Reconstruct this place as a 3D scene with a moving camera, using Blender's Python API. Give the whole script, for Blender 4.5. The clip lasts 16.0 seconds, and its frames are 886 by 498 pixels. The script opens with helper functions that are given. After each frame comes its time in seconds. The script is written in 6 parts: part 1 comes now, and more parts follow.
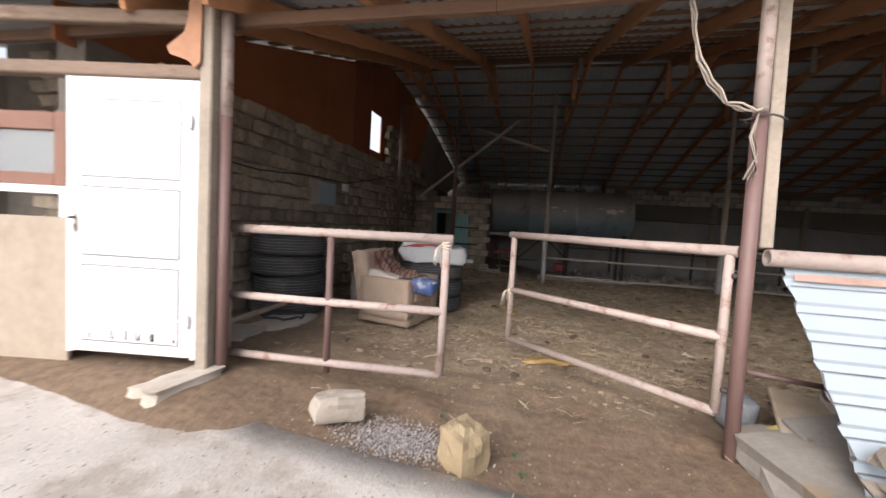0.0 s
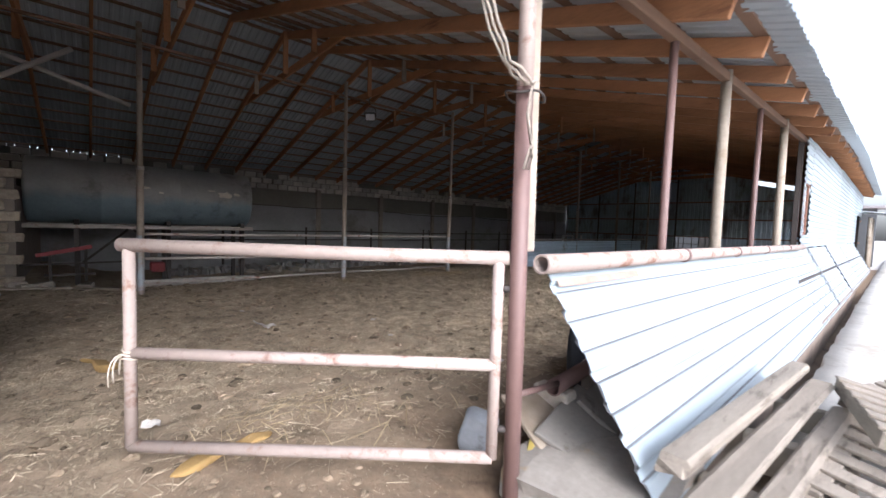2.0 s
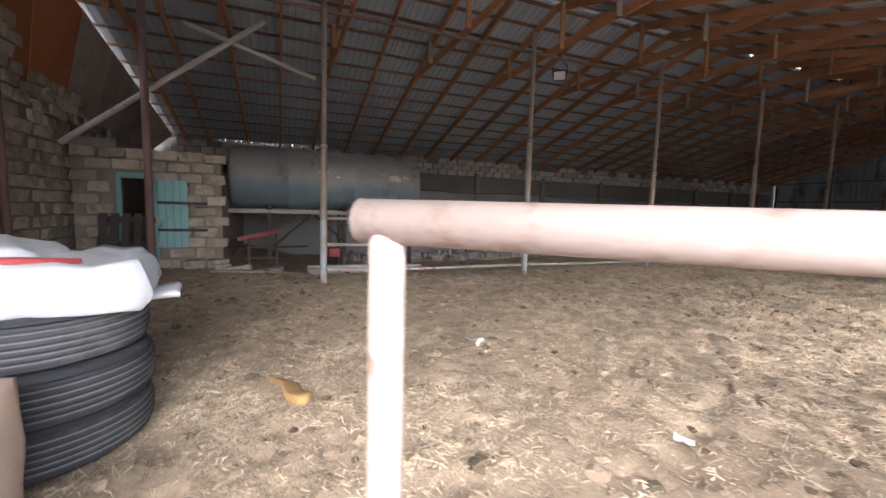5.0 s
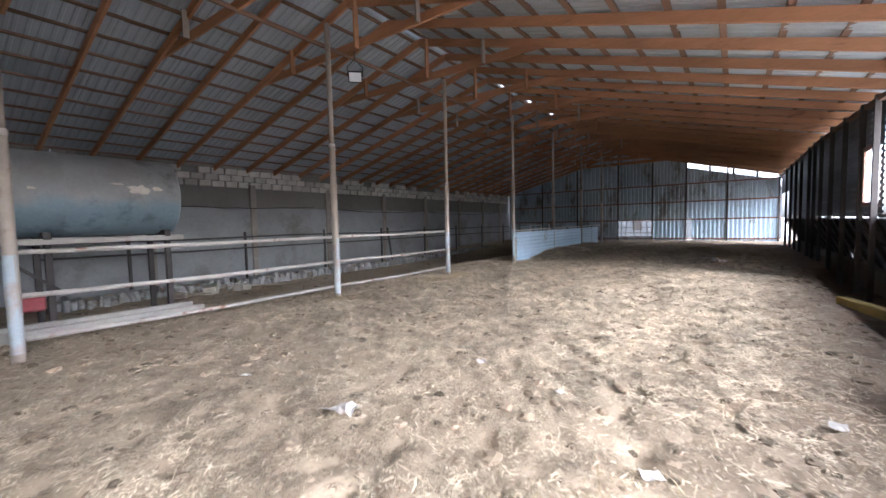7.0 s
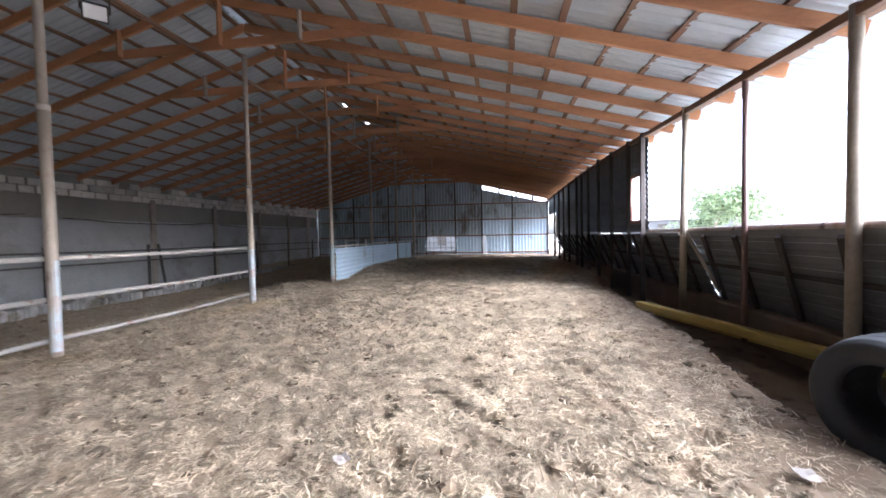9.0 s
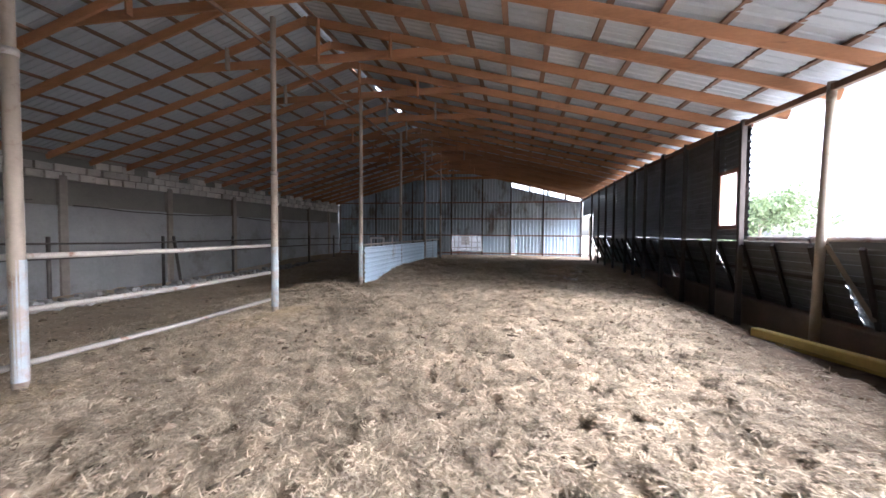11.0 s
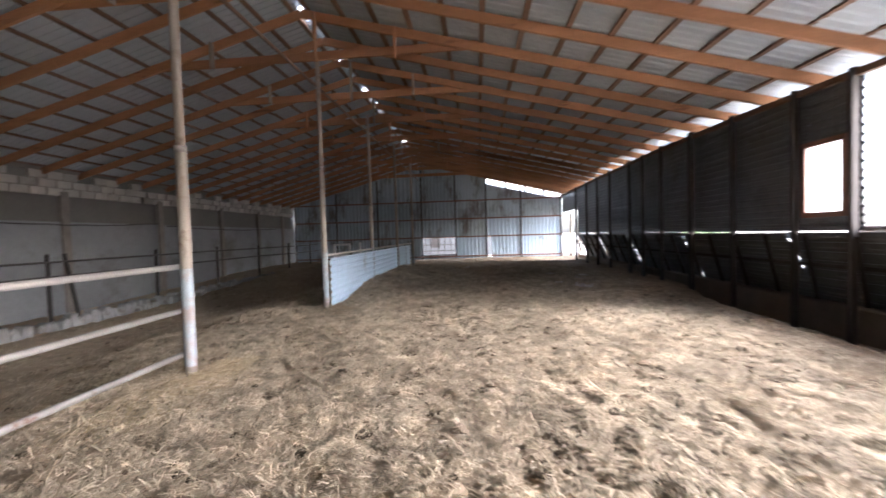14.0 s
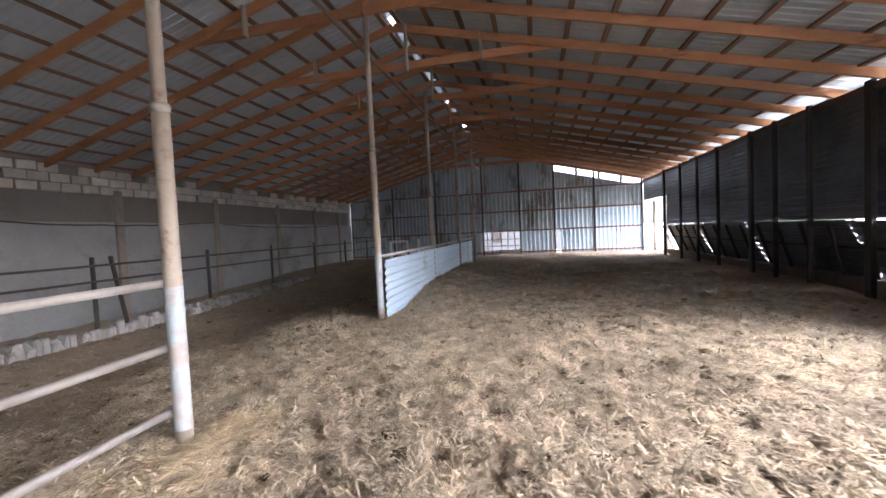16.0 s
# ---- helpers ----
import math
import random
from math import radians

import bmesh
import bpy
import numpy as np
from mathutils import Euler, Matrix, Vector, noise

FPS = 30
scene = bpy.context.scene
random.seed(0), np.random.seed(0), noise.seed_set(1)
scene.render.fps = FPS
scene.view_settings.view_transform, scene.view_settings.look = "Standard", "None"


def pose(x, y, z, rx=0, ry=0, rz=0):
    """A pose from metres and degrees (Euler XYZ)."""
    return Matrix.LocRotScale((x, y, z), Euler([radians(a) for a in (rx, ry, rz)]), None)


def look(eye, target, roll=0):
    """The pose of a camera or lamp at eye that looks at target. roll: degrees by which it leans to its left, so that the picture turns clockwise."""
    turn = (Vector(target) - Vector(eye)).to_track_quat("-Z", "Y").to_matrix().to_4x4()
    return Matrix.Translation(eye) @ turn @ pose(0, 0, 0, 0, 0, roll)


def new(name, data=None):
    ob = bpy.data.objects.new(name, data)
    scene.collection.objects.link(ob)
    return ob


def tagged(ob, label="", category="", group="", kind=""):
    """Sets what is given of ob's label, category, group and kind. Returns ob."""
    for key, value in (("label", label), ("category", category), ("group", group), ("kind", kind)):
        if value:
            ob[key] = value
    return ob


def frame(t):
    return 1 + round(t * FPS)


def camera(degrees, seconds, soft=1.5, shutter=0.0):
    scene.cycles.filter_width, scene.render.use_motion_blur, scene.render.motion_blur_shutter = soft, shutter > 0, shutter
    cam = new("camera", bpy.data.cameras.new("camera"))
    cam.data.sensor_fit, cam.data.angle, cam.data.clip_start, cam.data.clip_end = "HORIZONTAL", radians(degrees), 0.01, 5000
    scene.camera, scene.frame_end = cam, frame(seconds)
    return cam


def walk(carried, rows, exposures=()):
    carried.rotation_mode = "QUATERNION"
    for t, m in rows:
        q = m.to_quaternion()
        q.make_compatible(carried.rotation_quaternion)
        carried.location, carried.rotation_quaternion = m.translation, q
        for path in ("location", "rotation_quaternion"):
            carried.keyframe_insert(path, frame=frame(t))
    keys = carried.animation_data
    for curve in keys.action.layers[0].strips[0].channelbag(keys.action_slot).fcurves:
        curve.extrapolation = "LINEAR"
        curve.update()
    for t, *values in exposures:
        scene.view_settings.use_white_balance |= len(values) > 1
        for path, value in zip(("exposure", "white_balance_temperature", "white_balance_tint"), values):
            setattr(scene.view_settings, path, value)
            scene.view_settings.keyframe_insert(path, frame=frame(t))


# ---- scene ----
cam = camera(95.8, 16.0, 1.5, 0.5)
PATH = [
    (0, (0.611, 0.749, 1.312), (0.189, 2.7, 1.189), 3.3),
    (0.5, (0.386, 1.084, 1.339), (0.3, 3.079, 1.225), 4.1),
    (1, (0.313, 1.476, 1.357), (0.731, 3.43, 1.264), -0.1),
    (1.5, (0.287, 1.87, 1.397), (1.084, 3.703, 1.345), 0.8),
    (2, (0.315, 2.225, 1.399), (1.638, 3.72, 1.28), 1.9),
    (2.5, (0.432, 2.535, 1.367), (1.652, 4.116, 1.258), 1.8),
    (3, (0.553, 2.874, 1.372), (1.515, 4.623, 1.26), 4.8),
    (3.5, (0.61, 3.181, 1.338), (1.329, 5.041, 1.183), 7.2),
    (5.8, (0.133, 4.665, 1.265), (0.932, 6.487, 1.055), 0.1),
    (6, (0.118, 4.785, 1.264), (0.987, 6.578, 1.081), 0.9),
    (6.5, (0.165, 5.057, 1.262), (1.626, 6.411, 1.086), -0.1),
    (7, (0.32, 5.303, 1.252), (1.935, 6.476, 1.127), -1.3),
    (7.5, (0.501, 5.581, 1.265), (2.201, 6.63, 1.17), -0.2),
    (8, (0.674, 5.805, 1.261), (2.595, 6.345, 1.138), -0.7),
    (8.5, (1.007, 6.024, 1.277), (2.932, 6.565, 1.24), -0.5),
    (9, (1.308, 6.213, 1.224), (3.285, 6.509, 1.158), -1.2),
    (9.5, (1.561, 6.445, 1.32), (3.541, 6.703, 1.213), 1.2),
    (9.7, (1.691, 6.52, 1.314), (3.644, 6.944, 1.255), 1.1),
    (11.8, (2.88, 7.405, 1.267), (4.865, 7.631, 1.171), -0.5),
    (12, (3.029, 7.489, 1.275), (5.028, 7.544, 1.26), 1.1),
    (12.5, (3.401, 7.67, 1.266), (5.392, 7.822, 1.168), 0.6),
    (13, (3.774, 7.83, 1.324), (5.754, 8.113, 1.27), -0.8),
    (13.5, (4.105, 7.973, 1.317), (6.103, 8.046, 1.269), -2.7),
    (14, (4.494, 8.029, 1.297), (6.486, 8.2, 1.23), -1.7),
    (14.5, (4.858, 8.189, 1.313), (6.782, 8.717, 1.167), -0.2),
    (15, (5.202, 8.371, 1.347), (7.143, 8.837, 1.222), -2.5),
    (15.5, (5.615, 8.438, 1.326), (7.566, 8.875, 1.281), -2.8),
    (16, (5.991, 8.526, 1.324), (7.939, 8.972, 1.238), -2.7),
]
EXPOSURES = [(0, 1.1, 6400, 15), (1.0, 1.55, 6750, 23), (2.0, 1.75, 5800, 14), (3.0, 2.2, 5950, 14), (3.5, 2.4, 5950, 14), (5.0, 2.85, 6000, 16),
             (6.0, 3.3, 6050, 18), (7.0, 3.45, 5450, 13), (8.0, 3.5, 5450, 13), (9.5, 3.55, 5500, 15), (12.0, 3.7, 5750, 16), (14.5, 3.85, 5900, 16), (16, 4.05, 5800, 17)]
walk(cam, [(t, look(eye, target, roll)) for t, eye, target, roll in PATH], EXPOSURES)

# ---- light ----
world = bpy.data.worlds.new("world")
scene.world = world
world.use_nodes = True
wn = world.node_tree.nodes
sky = wn.new("ShaderNodeTexSky")
sky.sky_type = "NISHITA"
sky.sun_disc = False
SUN_UP = radians(34)
sky.sun_elevation, sky.sun_rotation = SUN_UP, radians(197)
sky.dust_density = 4.0
wn["Background"].inputs[1].default_value = 0.15
haze = wn.new("ShaderNodeHueSaturation")
haze.inputs["Saturation"].default_value = 0.4
world.node_tree.links.new(sky.outputs[0], haze.inputs["Color"])
world.node_tree.links.new(haze.outputs[0], wn["Background"].inputs[0])
sun = new("sun", bpy.data.lights.new("sun", "SUN"))
sun.data.energy, sun.data.angle, sun.data.color = 0.30, radians(45), (1.0, 0.96, 0.91)
sun.matrix_world = look((0, 0, 0), (0.3 * math.cos(SUN_UP), 0.954 * math.cos(SUN_UP), -math.sin(SUN_UP)))

# ---- materials ----
def mat(name, base, rough=0.8, metal=0.0, var=0.25, scale=3.0, fine=40.0, bump=0.3, spots=None, spot_scale=2.0, spot_at=0.6, stretch=(1, 1, 1), dist=0.01, rnd=0.15, alpha_soft=0.08):
    """Plain rough surface with two scales of variation, optional patches of a second colour, per-object variation and bump."""
    m = bpy.data.materials.new(name)
    m.use_nodes = True
    n, l = m.node_tree.nodes, m.node_tree.links
    b = n["Principled BSDF"]
    b.inputs["Metallic"].default_value = metal
    co = n.new("ShaderNodeTexCoord")
    mp = n.new("ShaderNodeMapping")
    mp.inputs["Scale"].default_value = stretch
    l.new(co.outputs["Object"], mp.inputs[0])
    info = n.new("ShaderNodeObjectInfo")
    big, small = n.new("ShaderNodeTexNoise"), n.new("ShaderNodeTexNoise")
    for t, sc, det in ((big, scale, 5), (small, fine, 6)):
        t.noise_dimensions = "4D"
        t.inputs["Scale"].default_value, t.inputs["Detail"].default_value = sc, det
        t.inputs["Roughness"].default_value = 0.65
        l.new(mp.outputs[0], t.inputs[0])
        l.new(info.outputs["Random"], t.inputs["W"])
    def math_node(op, a, bb):
        q = n.new("ShaderNodeMath")
        q.operation = op
        for k, v in ((0, a), (1, bb)):
            if isinstance(v, (int, float)):
                q.inputs[k].default_value = v
            else:
                l.new(v, q.inputs[k])
        return q.outputs[0]
    mixv = math_node("ADD", math_node("MULTIPLY", big.outputs[0], 0.6), math_node("MULTIPLY", small.outputs[0], 0.4))
    val = math_node("ADD", math_node("MULTIPLY", math_node("SUBTRACT", mixv, 0.5), var * 5), 1.0)
    val = math_node("ADD", val, math_node("MULTIPLY", math_node("SUBTRACT", info.outputs["Random"], 0.5), rnd * 2))
    val = math_node("MAXIMUM", val, 0.15)
    hsv = n.new("ShaderNodeHueSaturation")
    hsv.inputs["Color"].default_value = (*base, 1)
    l.new(val, hsv.inputs["Value"])
    col = hsv.outputs[0]
    if spots:
        sp = n.new("ShaderNodeTexNoise")
        sp.noise_dimensions = "4D"
        sp.inputs["Scale"].default_value, sp.inputs["Detail"].default_value = spot_scale, 7
        sp.inputs["Roughness"].default_value = 0.7
        l.new(mp.outputs[0], sp.inputs[0])
        l.new(math_node("ADD", info.outputs["Random"], 3.7), sp.inputs["W"])
        rp = n.new("ShaderNodeMapRange")
        rp.inputs["From Min"].default_value, rp.inputs["From Max"].default_value = spot_at, spot_at + alpha_soft
        l.new(sp.outputs[0], rp.inputs["Value"])
        mx = n.new("ShaderNodeMix")
        mx.data_type = "RGBA"
        l.new(rp.outputs[0], mx.inputs[0])
        l.new(col, mx.inputs[6])
        mx.inputs[7].default_value = (*spots, 1)
        col = mx.outputs[2]
    l.new(col, b.inputs["Base Color"])
    l.new(math_node("ADD", math_node("MULTIPLY", small.outputs[0], 0.3), rough - 0.15), b.inputs["Roughness"])
    bp = n.new("ShaderNodeBump")
    bp.inputs["Strength"].default_value, bp.inputs["Distance"].default_value = bump, dist
    l.new(mixv, bp.inputs["Height"])
    l.new(bp.outputs[0], b.inputs["Normal"])
    return m


# base darkened to stand for shade between the straws; spots are dung
STRAW_FLOOR = mat("trodden_straw", (0.33, 0.262, 0.185), 0.95, var=0.32, scale=1.3, fine=30, bump=1.0, spots=(0.15, 0.118, 0.08), spot_scale=3.2, spot_at=0.54, dist=0.03, alpha_soft=0.15)
def earth_gateway(m):
    """Bare brown earth trodden free of straw at the gateway, with a ragged border."""
    n, l = m.node_tree.nodes, m.node_tree.links
    b = n["Principled BSDF"]
    old = b.inputs["Base Color"].links[0].from_socket
    co, sep, nz = n.new("ShaderNodeTexCoord"), n.new("ShaderNodeSeparateXYZ"), n.new("ShaderNodeTexNoise")
    l.new(co.outputs["Object"], sep.inputs[0])
    l.new(co.outputs["Object"], nz.inputs[0])
    nz.inputs["Scale"].default_value, nz.inputs["Detail"].default_value = 1.6, 6
    add = n.new("ShaderNodeMath")
    add.operation = "MULTIPLY_ADD"
    l.new(nz.outputs[0], add.inputs[0])
    add.inputs[1].default_value = 2.6
    l.new(sep.outputs["Y"], add.inputs[2])
    rng = n.new("ShaderNodeMapRange")
    rng.inputs["From Min"].default_value, rng.inputs["From Max"].default_value = 4.7, 7.2
    l.new(add.outputs[0], rng.inputs["Value"])
    mx = n.new("ShaderNodeMix")
    mx.data_type = "RGBA"
    l.new(rng.outputs[0], mx.inputs[0])
    soil = n.new("ShaderNodeMix")
    soil.data_type = "RGBA"
    fine = n.new("ShaderNodeTexNoise")
    fine.inputs["Scale"].default_value, fine.inputs["Detail"].default_value = 14, 8
    l.new(co.outputs["Object"], fine.inputs[0])
    l.new(fine.outputs[0], soil.inputs[0])
    soil.inputs[6].default_value, soil.inputs[7].default_value = (0.07, 0.047, 0.03, 1), (0.29, 0.20, 0.128, 1)
    l.new(soil.outputs[2], mx.inputs[6])
    l.new(old, mx.inputs[7])
    l.new(mx.outputs[2], b.inputs["Base Color"])


earth_gateway(STRAW_FLOOR)


def dusty_top(m, z, low):
    """Old blue paint left on the lower half, with grey brown dust and rust above a ragged border."""
    n, l = m.node_tree.nodes, m.node_tree.links
    b = n["Principled BSDF"]
    old = b.inputs["Base Color"].links[0].from_socket
    co, sep, nz = n.new("ShaderNodeTexCoord"), n.new("ShaderNodeSeparateXYZ"), n.new("ShaderNodeTexNoise")
    l.new(co.outputs["Object"], sep.inputs[0])
    l.new(co.outputs["Object"], nz.inputs[0])
    nz.inputs["Scale"].default_value, nz.inputs["Detail"].default_value = 2.2, 7
    add = n.new("ShaderNodeMath")
    add.operation = "MULTIPLY_ADD"
    l.new(nz.outputs[0], add.inputs[0])
    add.inputs[1].default_value = 0.5
    l.new(sep.outputs["Z"], add.inputs[2])
    rng = n.new("ShaderNodeMapRange")
    rng.inputs["From Min"].default_value, rng.inputs["From Max"].default_value = z + 0.15, z + 0.35
    l.new(add.outputs[0], rng.inputs["Value"])
    tint, mx = n.new("ShaderNodeMix"), n.new("ShaderNodeMix")
    for q in (tint, mx):
        q.data_type = "RGBA"
    tint.blend_type = "MULTIPLY"
    tint.inputs[0].default_value = 1.0
    l.new(old, tint.inputs[6])
    tint.inputs[7].default_value = (*low, 1)
    l.new(rng.outputs[0], mx.inputs[0])
    l.new(tint.outputs[2], mx.inputs[6])
    l.new(old, mx.inputs[7])
    l.new(mx.outputs[2], b.inputs["Base Color"])


CONCRETE = mat("dusty_concrete", (0.47, 0.44, 0.395), 0.92, var=0.3, scale=1.4, fine=55, bump=1.0, spots=(0.38, 0.34, 0.285), spot_scale=1.2, spot_at=0.55, dist=0.02)
PLASTER = mat("grey_render", (0.185, 0.172, 0.152), 0.95, var=0.25, scale=0.6, fine=18, bump=0.5, spots=(0.12, 0.11, 0.095), spot_scale=0.5, spot_at=0.55, alpha_soft=0.2)
LIMESTONE = mat("limestone", (0.42, 0.375, 0.315), 0.95, var=0.3, scale=4, fine=40, bump=0.8, spots=(0.27, 0.22, 0.165), spot_scale=5, spot_at=0.58, rnd=0.2)
MORTAR = mat("mortar", (0.25, 0.22, 0.19), 0.95, var=0.25, scale=5, fine=50, bump=0.8)
ORANGE_BOARD = mat("rust_red_board", (0.33, 0.115, 0.05), 0.8, var=0.25, scale=1.2, fine=20, bump=0.3)
WOOD = mat("sawn_pine", (0.40, 0.19, 0.09), 0.8, var=0.28, scale=1.6, fine=18, bump=0.4, stretch=(3, 0.6, 3), spots=(0.19, 0.085, 0.045), spot_scale=1.5, spot_at=0.6, rnd=0.18)
WOOD_X = mat("sawn_batten", (0.19, 0.108, 0.066), 0.8, var=0.28, scale=1.6, fine=18, bump=0.4, stretch=(0.6, 3, 3), rnd=0.18)
OLD_WOOD = mat("weathered_timber", (0.33, 0.28, 0.225), 0.9, var=0.3, scale=2, fine=25, bump=0.7, spots=(0.24, 0.19, 0.14), spot_scale=3, spot_at=0.56)
ROOF = mat("galvanised_sheet", (0.42, 0.455, 0.48), 0.55, 0.15, var=0.14, scale=0.7, fine=12, bump=0.15, spots=(0.37, 0.39, 0.41), spot_scale=0.6, spot_at=0.55, alpha_soft=0.2)
GABLE = mat("dull_blue_sheet", (0.42, 0.50, 0.55), 0.6, 0.3, var=0.18, scale=0.6, fine=8, bump=0.2, stretch=(1, 1.6, 0.6), spots=(0.19, 0.18, 0.17), spot_scale=0.9, spot_at=0.49, alpha_soft=0.12)
WHITE_SHEET = mat("white_coated_sheet", (0.33, 0.385, 0.42), 0.5, 0.1, var=0.08, scale=1.2, fine=14, bump=0.15, spots=(0.29, 0.275, 0.25), spot_scale=1.6, spot_at=0.58, alpha_soft=0.2)
DARK_STEEL = mat("dark_steel", (0.07, 0.06, 0.055), 0.7, 0.4, var=0.3, scale=3, fine=30, bump=0.3)
PIPE_PINK = mat("chalky_pink_pipe", (0.39, 0.317, 0.282), 0.75, var=0.15, scale=3, fine=30, bump=0.4, spots=(0.20, 0.095, 0.06), spot_scale=8, spot_at=0.53, alpha_soft=0.14)
PIPE_BROWN = mat("brown_painted_pipe", (0.155, 0.095, 0.085), 0.55, var=0.2, scale=2, fine=25, bump=0.3, spots=(0.27, 0.19, 0.165), spot_scale=4, spot_at=0.64)
PIPE_GREY = mat("worn_galvanised_pipe", (0.37, 0.335, 0.30), 0.65, 0.15, var=0.2, scale=3, fine=30, bump=0.4, spots=(0.20, 0.105, 0.07), spot_scale=4, spot_at=0.57)
PIPE_TAN = mat("rusty_tan_pipe", (0.31, 0.26, 0.21), 0.7, 0.1, var=0.22, scale=3, fine=30, bump=0.4, spots=(0.17, 0.10, 0.07), spot_scale=5, spot_at=0.55, alpha_soft=0.15)
PARTITION = mat("pale_blue_sheet", (0.50, 0.62, 0.73), 0.5, 0.25, var=0.12, scale=1.2, fine=14, bump=0.15, spots=(0.30, 0.34, 0.37), spot_scale=1.5, spot_at=0.6)
TANK = mat("flaking_blue_tank", (0.37, 0.365, 0.345), 0.55, 0.2, var=0.2, scale=1.2, fine=16, bump=0.25, spots=(0.18, 0.175, 0.165), spot_scale=1.1, spot_at=0.54)
dusty_top(TANK, 1.78, (0.72, 0.95, 1.12))
RUBBER = mat("worn_rubber", (0.038, 0.042, 0.048), 0.75, var=0.3, scale=3, fine=30, bump=0.4, spots=(0.13, 0.125, 0.118), spot_scale=2, spot_at=0.54, alpha_soft=0.2)
PVC = mat("white_pvc", (0.74, 0.74, 0.74), 0.35, var=0.04, scale=1, fine=12, bump=0.05)
YELLOW = mat("yellow_paint", (0.52, 0.41, 0.12), 0.5, var=0.2, scale=2, fine=20, bump=0.2, spots=(0.30, 0.22, 0.09), spot_scale=3, spot_at=0.6)
PLYWOOD = mat("stained_plywood", (0.36, 0.30, 0.235), 0.85, var=0.22, scale=1.3, fine=16, bump=0.25, spots=(0.27, 0.215, 0.16), spot_scale=2, spot_at=0.54, alpha_soft=0.2)
BROWN_PAINT = mat("brown_window_paint", (0.22, 0.105, 0.07), 0.6, var=0.15, scale=3, fine=30, bump=0.2)

# ---- mesh helpers ----
def box(bm, c, size, rot=None, bevel=0.0):
    m = Matrix.Translation(c) @ (rot.to_4x4() if rot else Matrix()) @ Matrix.Diagonal((*size, 1))
    r = bmesh.ops.create_cube(bm, size=1, matrix=m)
    if bevel:
        es = list({e for v in r["verts"] for e in v.link_edges})
        bmesh.ops.bevel(bm, geom=es, offset=bevel, segments=1, affect="EDGES")
    return bm


def beam(bm, p, q, w, h, bevel=0.006):
    """A sawn timber from p to q: w across, h high."""
    p, q = Vector(p), Vector(q)
    d = q - p
    side = d.cross(Vector((0, 0, 1)))
    if side.length < 1e-4:
        side = Vector((1, 0, 0))
    side.normalize()
    up = side.cross(d).normalized()
    rot = Matrix((side, d.normalized(), up)).transposed()
    return box(bm, (p + q) / 2, (w, d.length, h), rot, bevel)


def tube(bm, pts, r, seg=10, caps=True, hollow=False):
    """A pipe along a line of points."""
    pts = [Vector(p) for p in pts]
    rings = []
    for i, p in enumerate(pts):
        d = (pts[min(i + 1, len(pts) - 1)] - pts[max(i - 1, 0)]).normalized()
        a = d.cross(Vector((0, 0, 1)))
        if a.length < 1e-3:
            a = Vector((1, 0, 0))
        a.normalize()
        b = a.cross(d)
        rad = r[i] if isinstance(r, (list, tuple)) else r
        rings.append([bm.verts.new(p + rad * (math.cos(2 * math.pi * k / seg) * a + math.sin(2 * math.pi * k / seg) * b)) for k in range(seg)])
    for ra, rb in zip(rings, rings[1:]):
        for k in range(seg):
            f = bm.faces.new((ra[k], ra[(k + 1) % seg], rb[(k + 1) % seg], rb[k]))
            f.smooth = True
    if hollow:
        for ring, p in ((rings[0], pts[0]), (rings[-1], pts[-1])):
            inner = [bm.verts.new(p + (v.co - p) * 0.8) for v in ring]
            deep = [bm.verts.new(p + (v.co - p) * 0.78 + ((pts[1] - pts[0]) if ring is rings[0] else (pts[-2] - pts[-1])).normalized() * 0.12) for v in ring]
            for k in range(seg):
                bm.faces.new((ring[k], ring[(k + 1) % seg], inner[(k + 1) % seg], inner[k]))
                bm.faces.new((inner[k], inner[(k + 1) % seg], deep[(k + 1) % seg], deep[k]))
            bm.faces.new(deep)
    elif caps:
        bm.faces.new(rings[0][::-1])
        bm.faces.new(rings[-1])
    return bm


def ribbed(bm, o, along, across, pitch=0.2, deep=0.03, n_along=1, wave=False, ragged=0.0, thick=0.0):
    """A profiled sheet from corner o: ribs run along, and are counted across."""
    o, along, across = Vector(o), Vector(along), Vector(across)
    nrm = along.cross(across).normalized()
    count = max(1, round(across.length / pitch))
    prof = [(0, 0), (0.25, 0.5), (0.5, 1), (0.75, 0.5)] if wave else [(0, 0), (0.52, 0), (0.62, 1), (0.9, 1)]
    if wave:
        prof = [(k / 6, 0.5 - 0.5 * math.cos(2 * math.pi * k / 6)) for k in range(6)]
    us = [((i + u) / count, hgt * deep) for i in range(count) for u, hgt in prof] + [(1.0, 0)]
    rows = []
    for j in range(n_along + 1):
        s = j / n_along
        row = []
        for u, hgt in us:
            jit = random.uniform(-ragged, ragged) if ragged and j in (0, n_along) else 0
            row.append(bm.verts.new(o + along * s + along.normalized() * jit + across * u + nrm * hgt))
        rows.append(row)
    for ra, rb in zip(rows, rows[1:]):
        for k in range(len(us) - 1):
            f = bm.faces.new((ra[k], ra[k + 1], rb[k + 1], rb[k]))
            f.smooth = wave
    return bm


def mesh(name, bm, material, smooth=False):
    me = bpy.data.meshes.new(name)
    bmesh.ops.recalc_face_normals(bm, faces=bm.faces)
    bm.to_mesh(me)
    bm.free()
    me.materials.append(material)
    return me


def part(name, bm, material, parent, label=""):
    ob = new(name, mesh(name, bm, material))
    ob.parent = parent
    return tagged(ob, label)


def solid(name, bm, material, label, category, kind="", group=""):
    return tagged(new(name, mesh(name, bm, material)), label, category, group, kind)


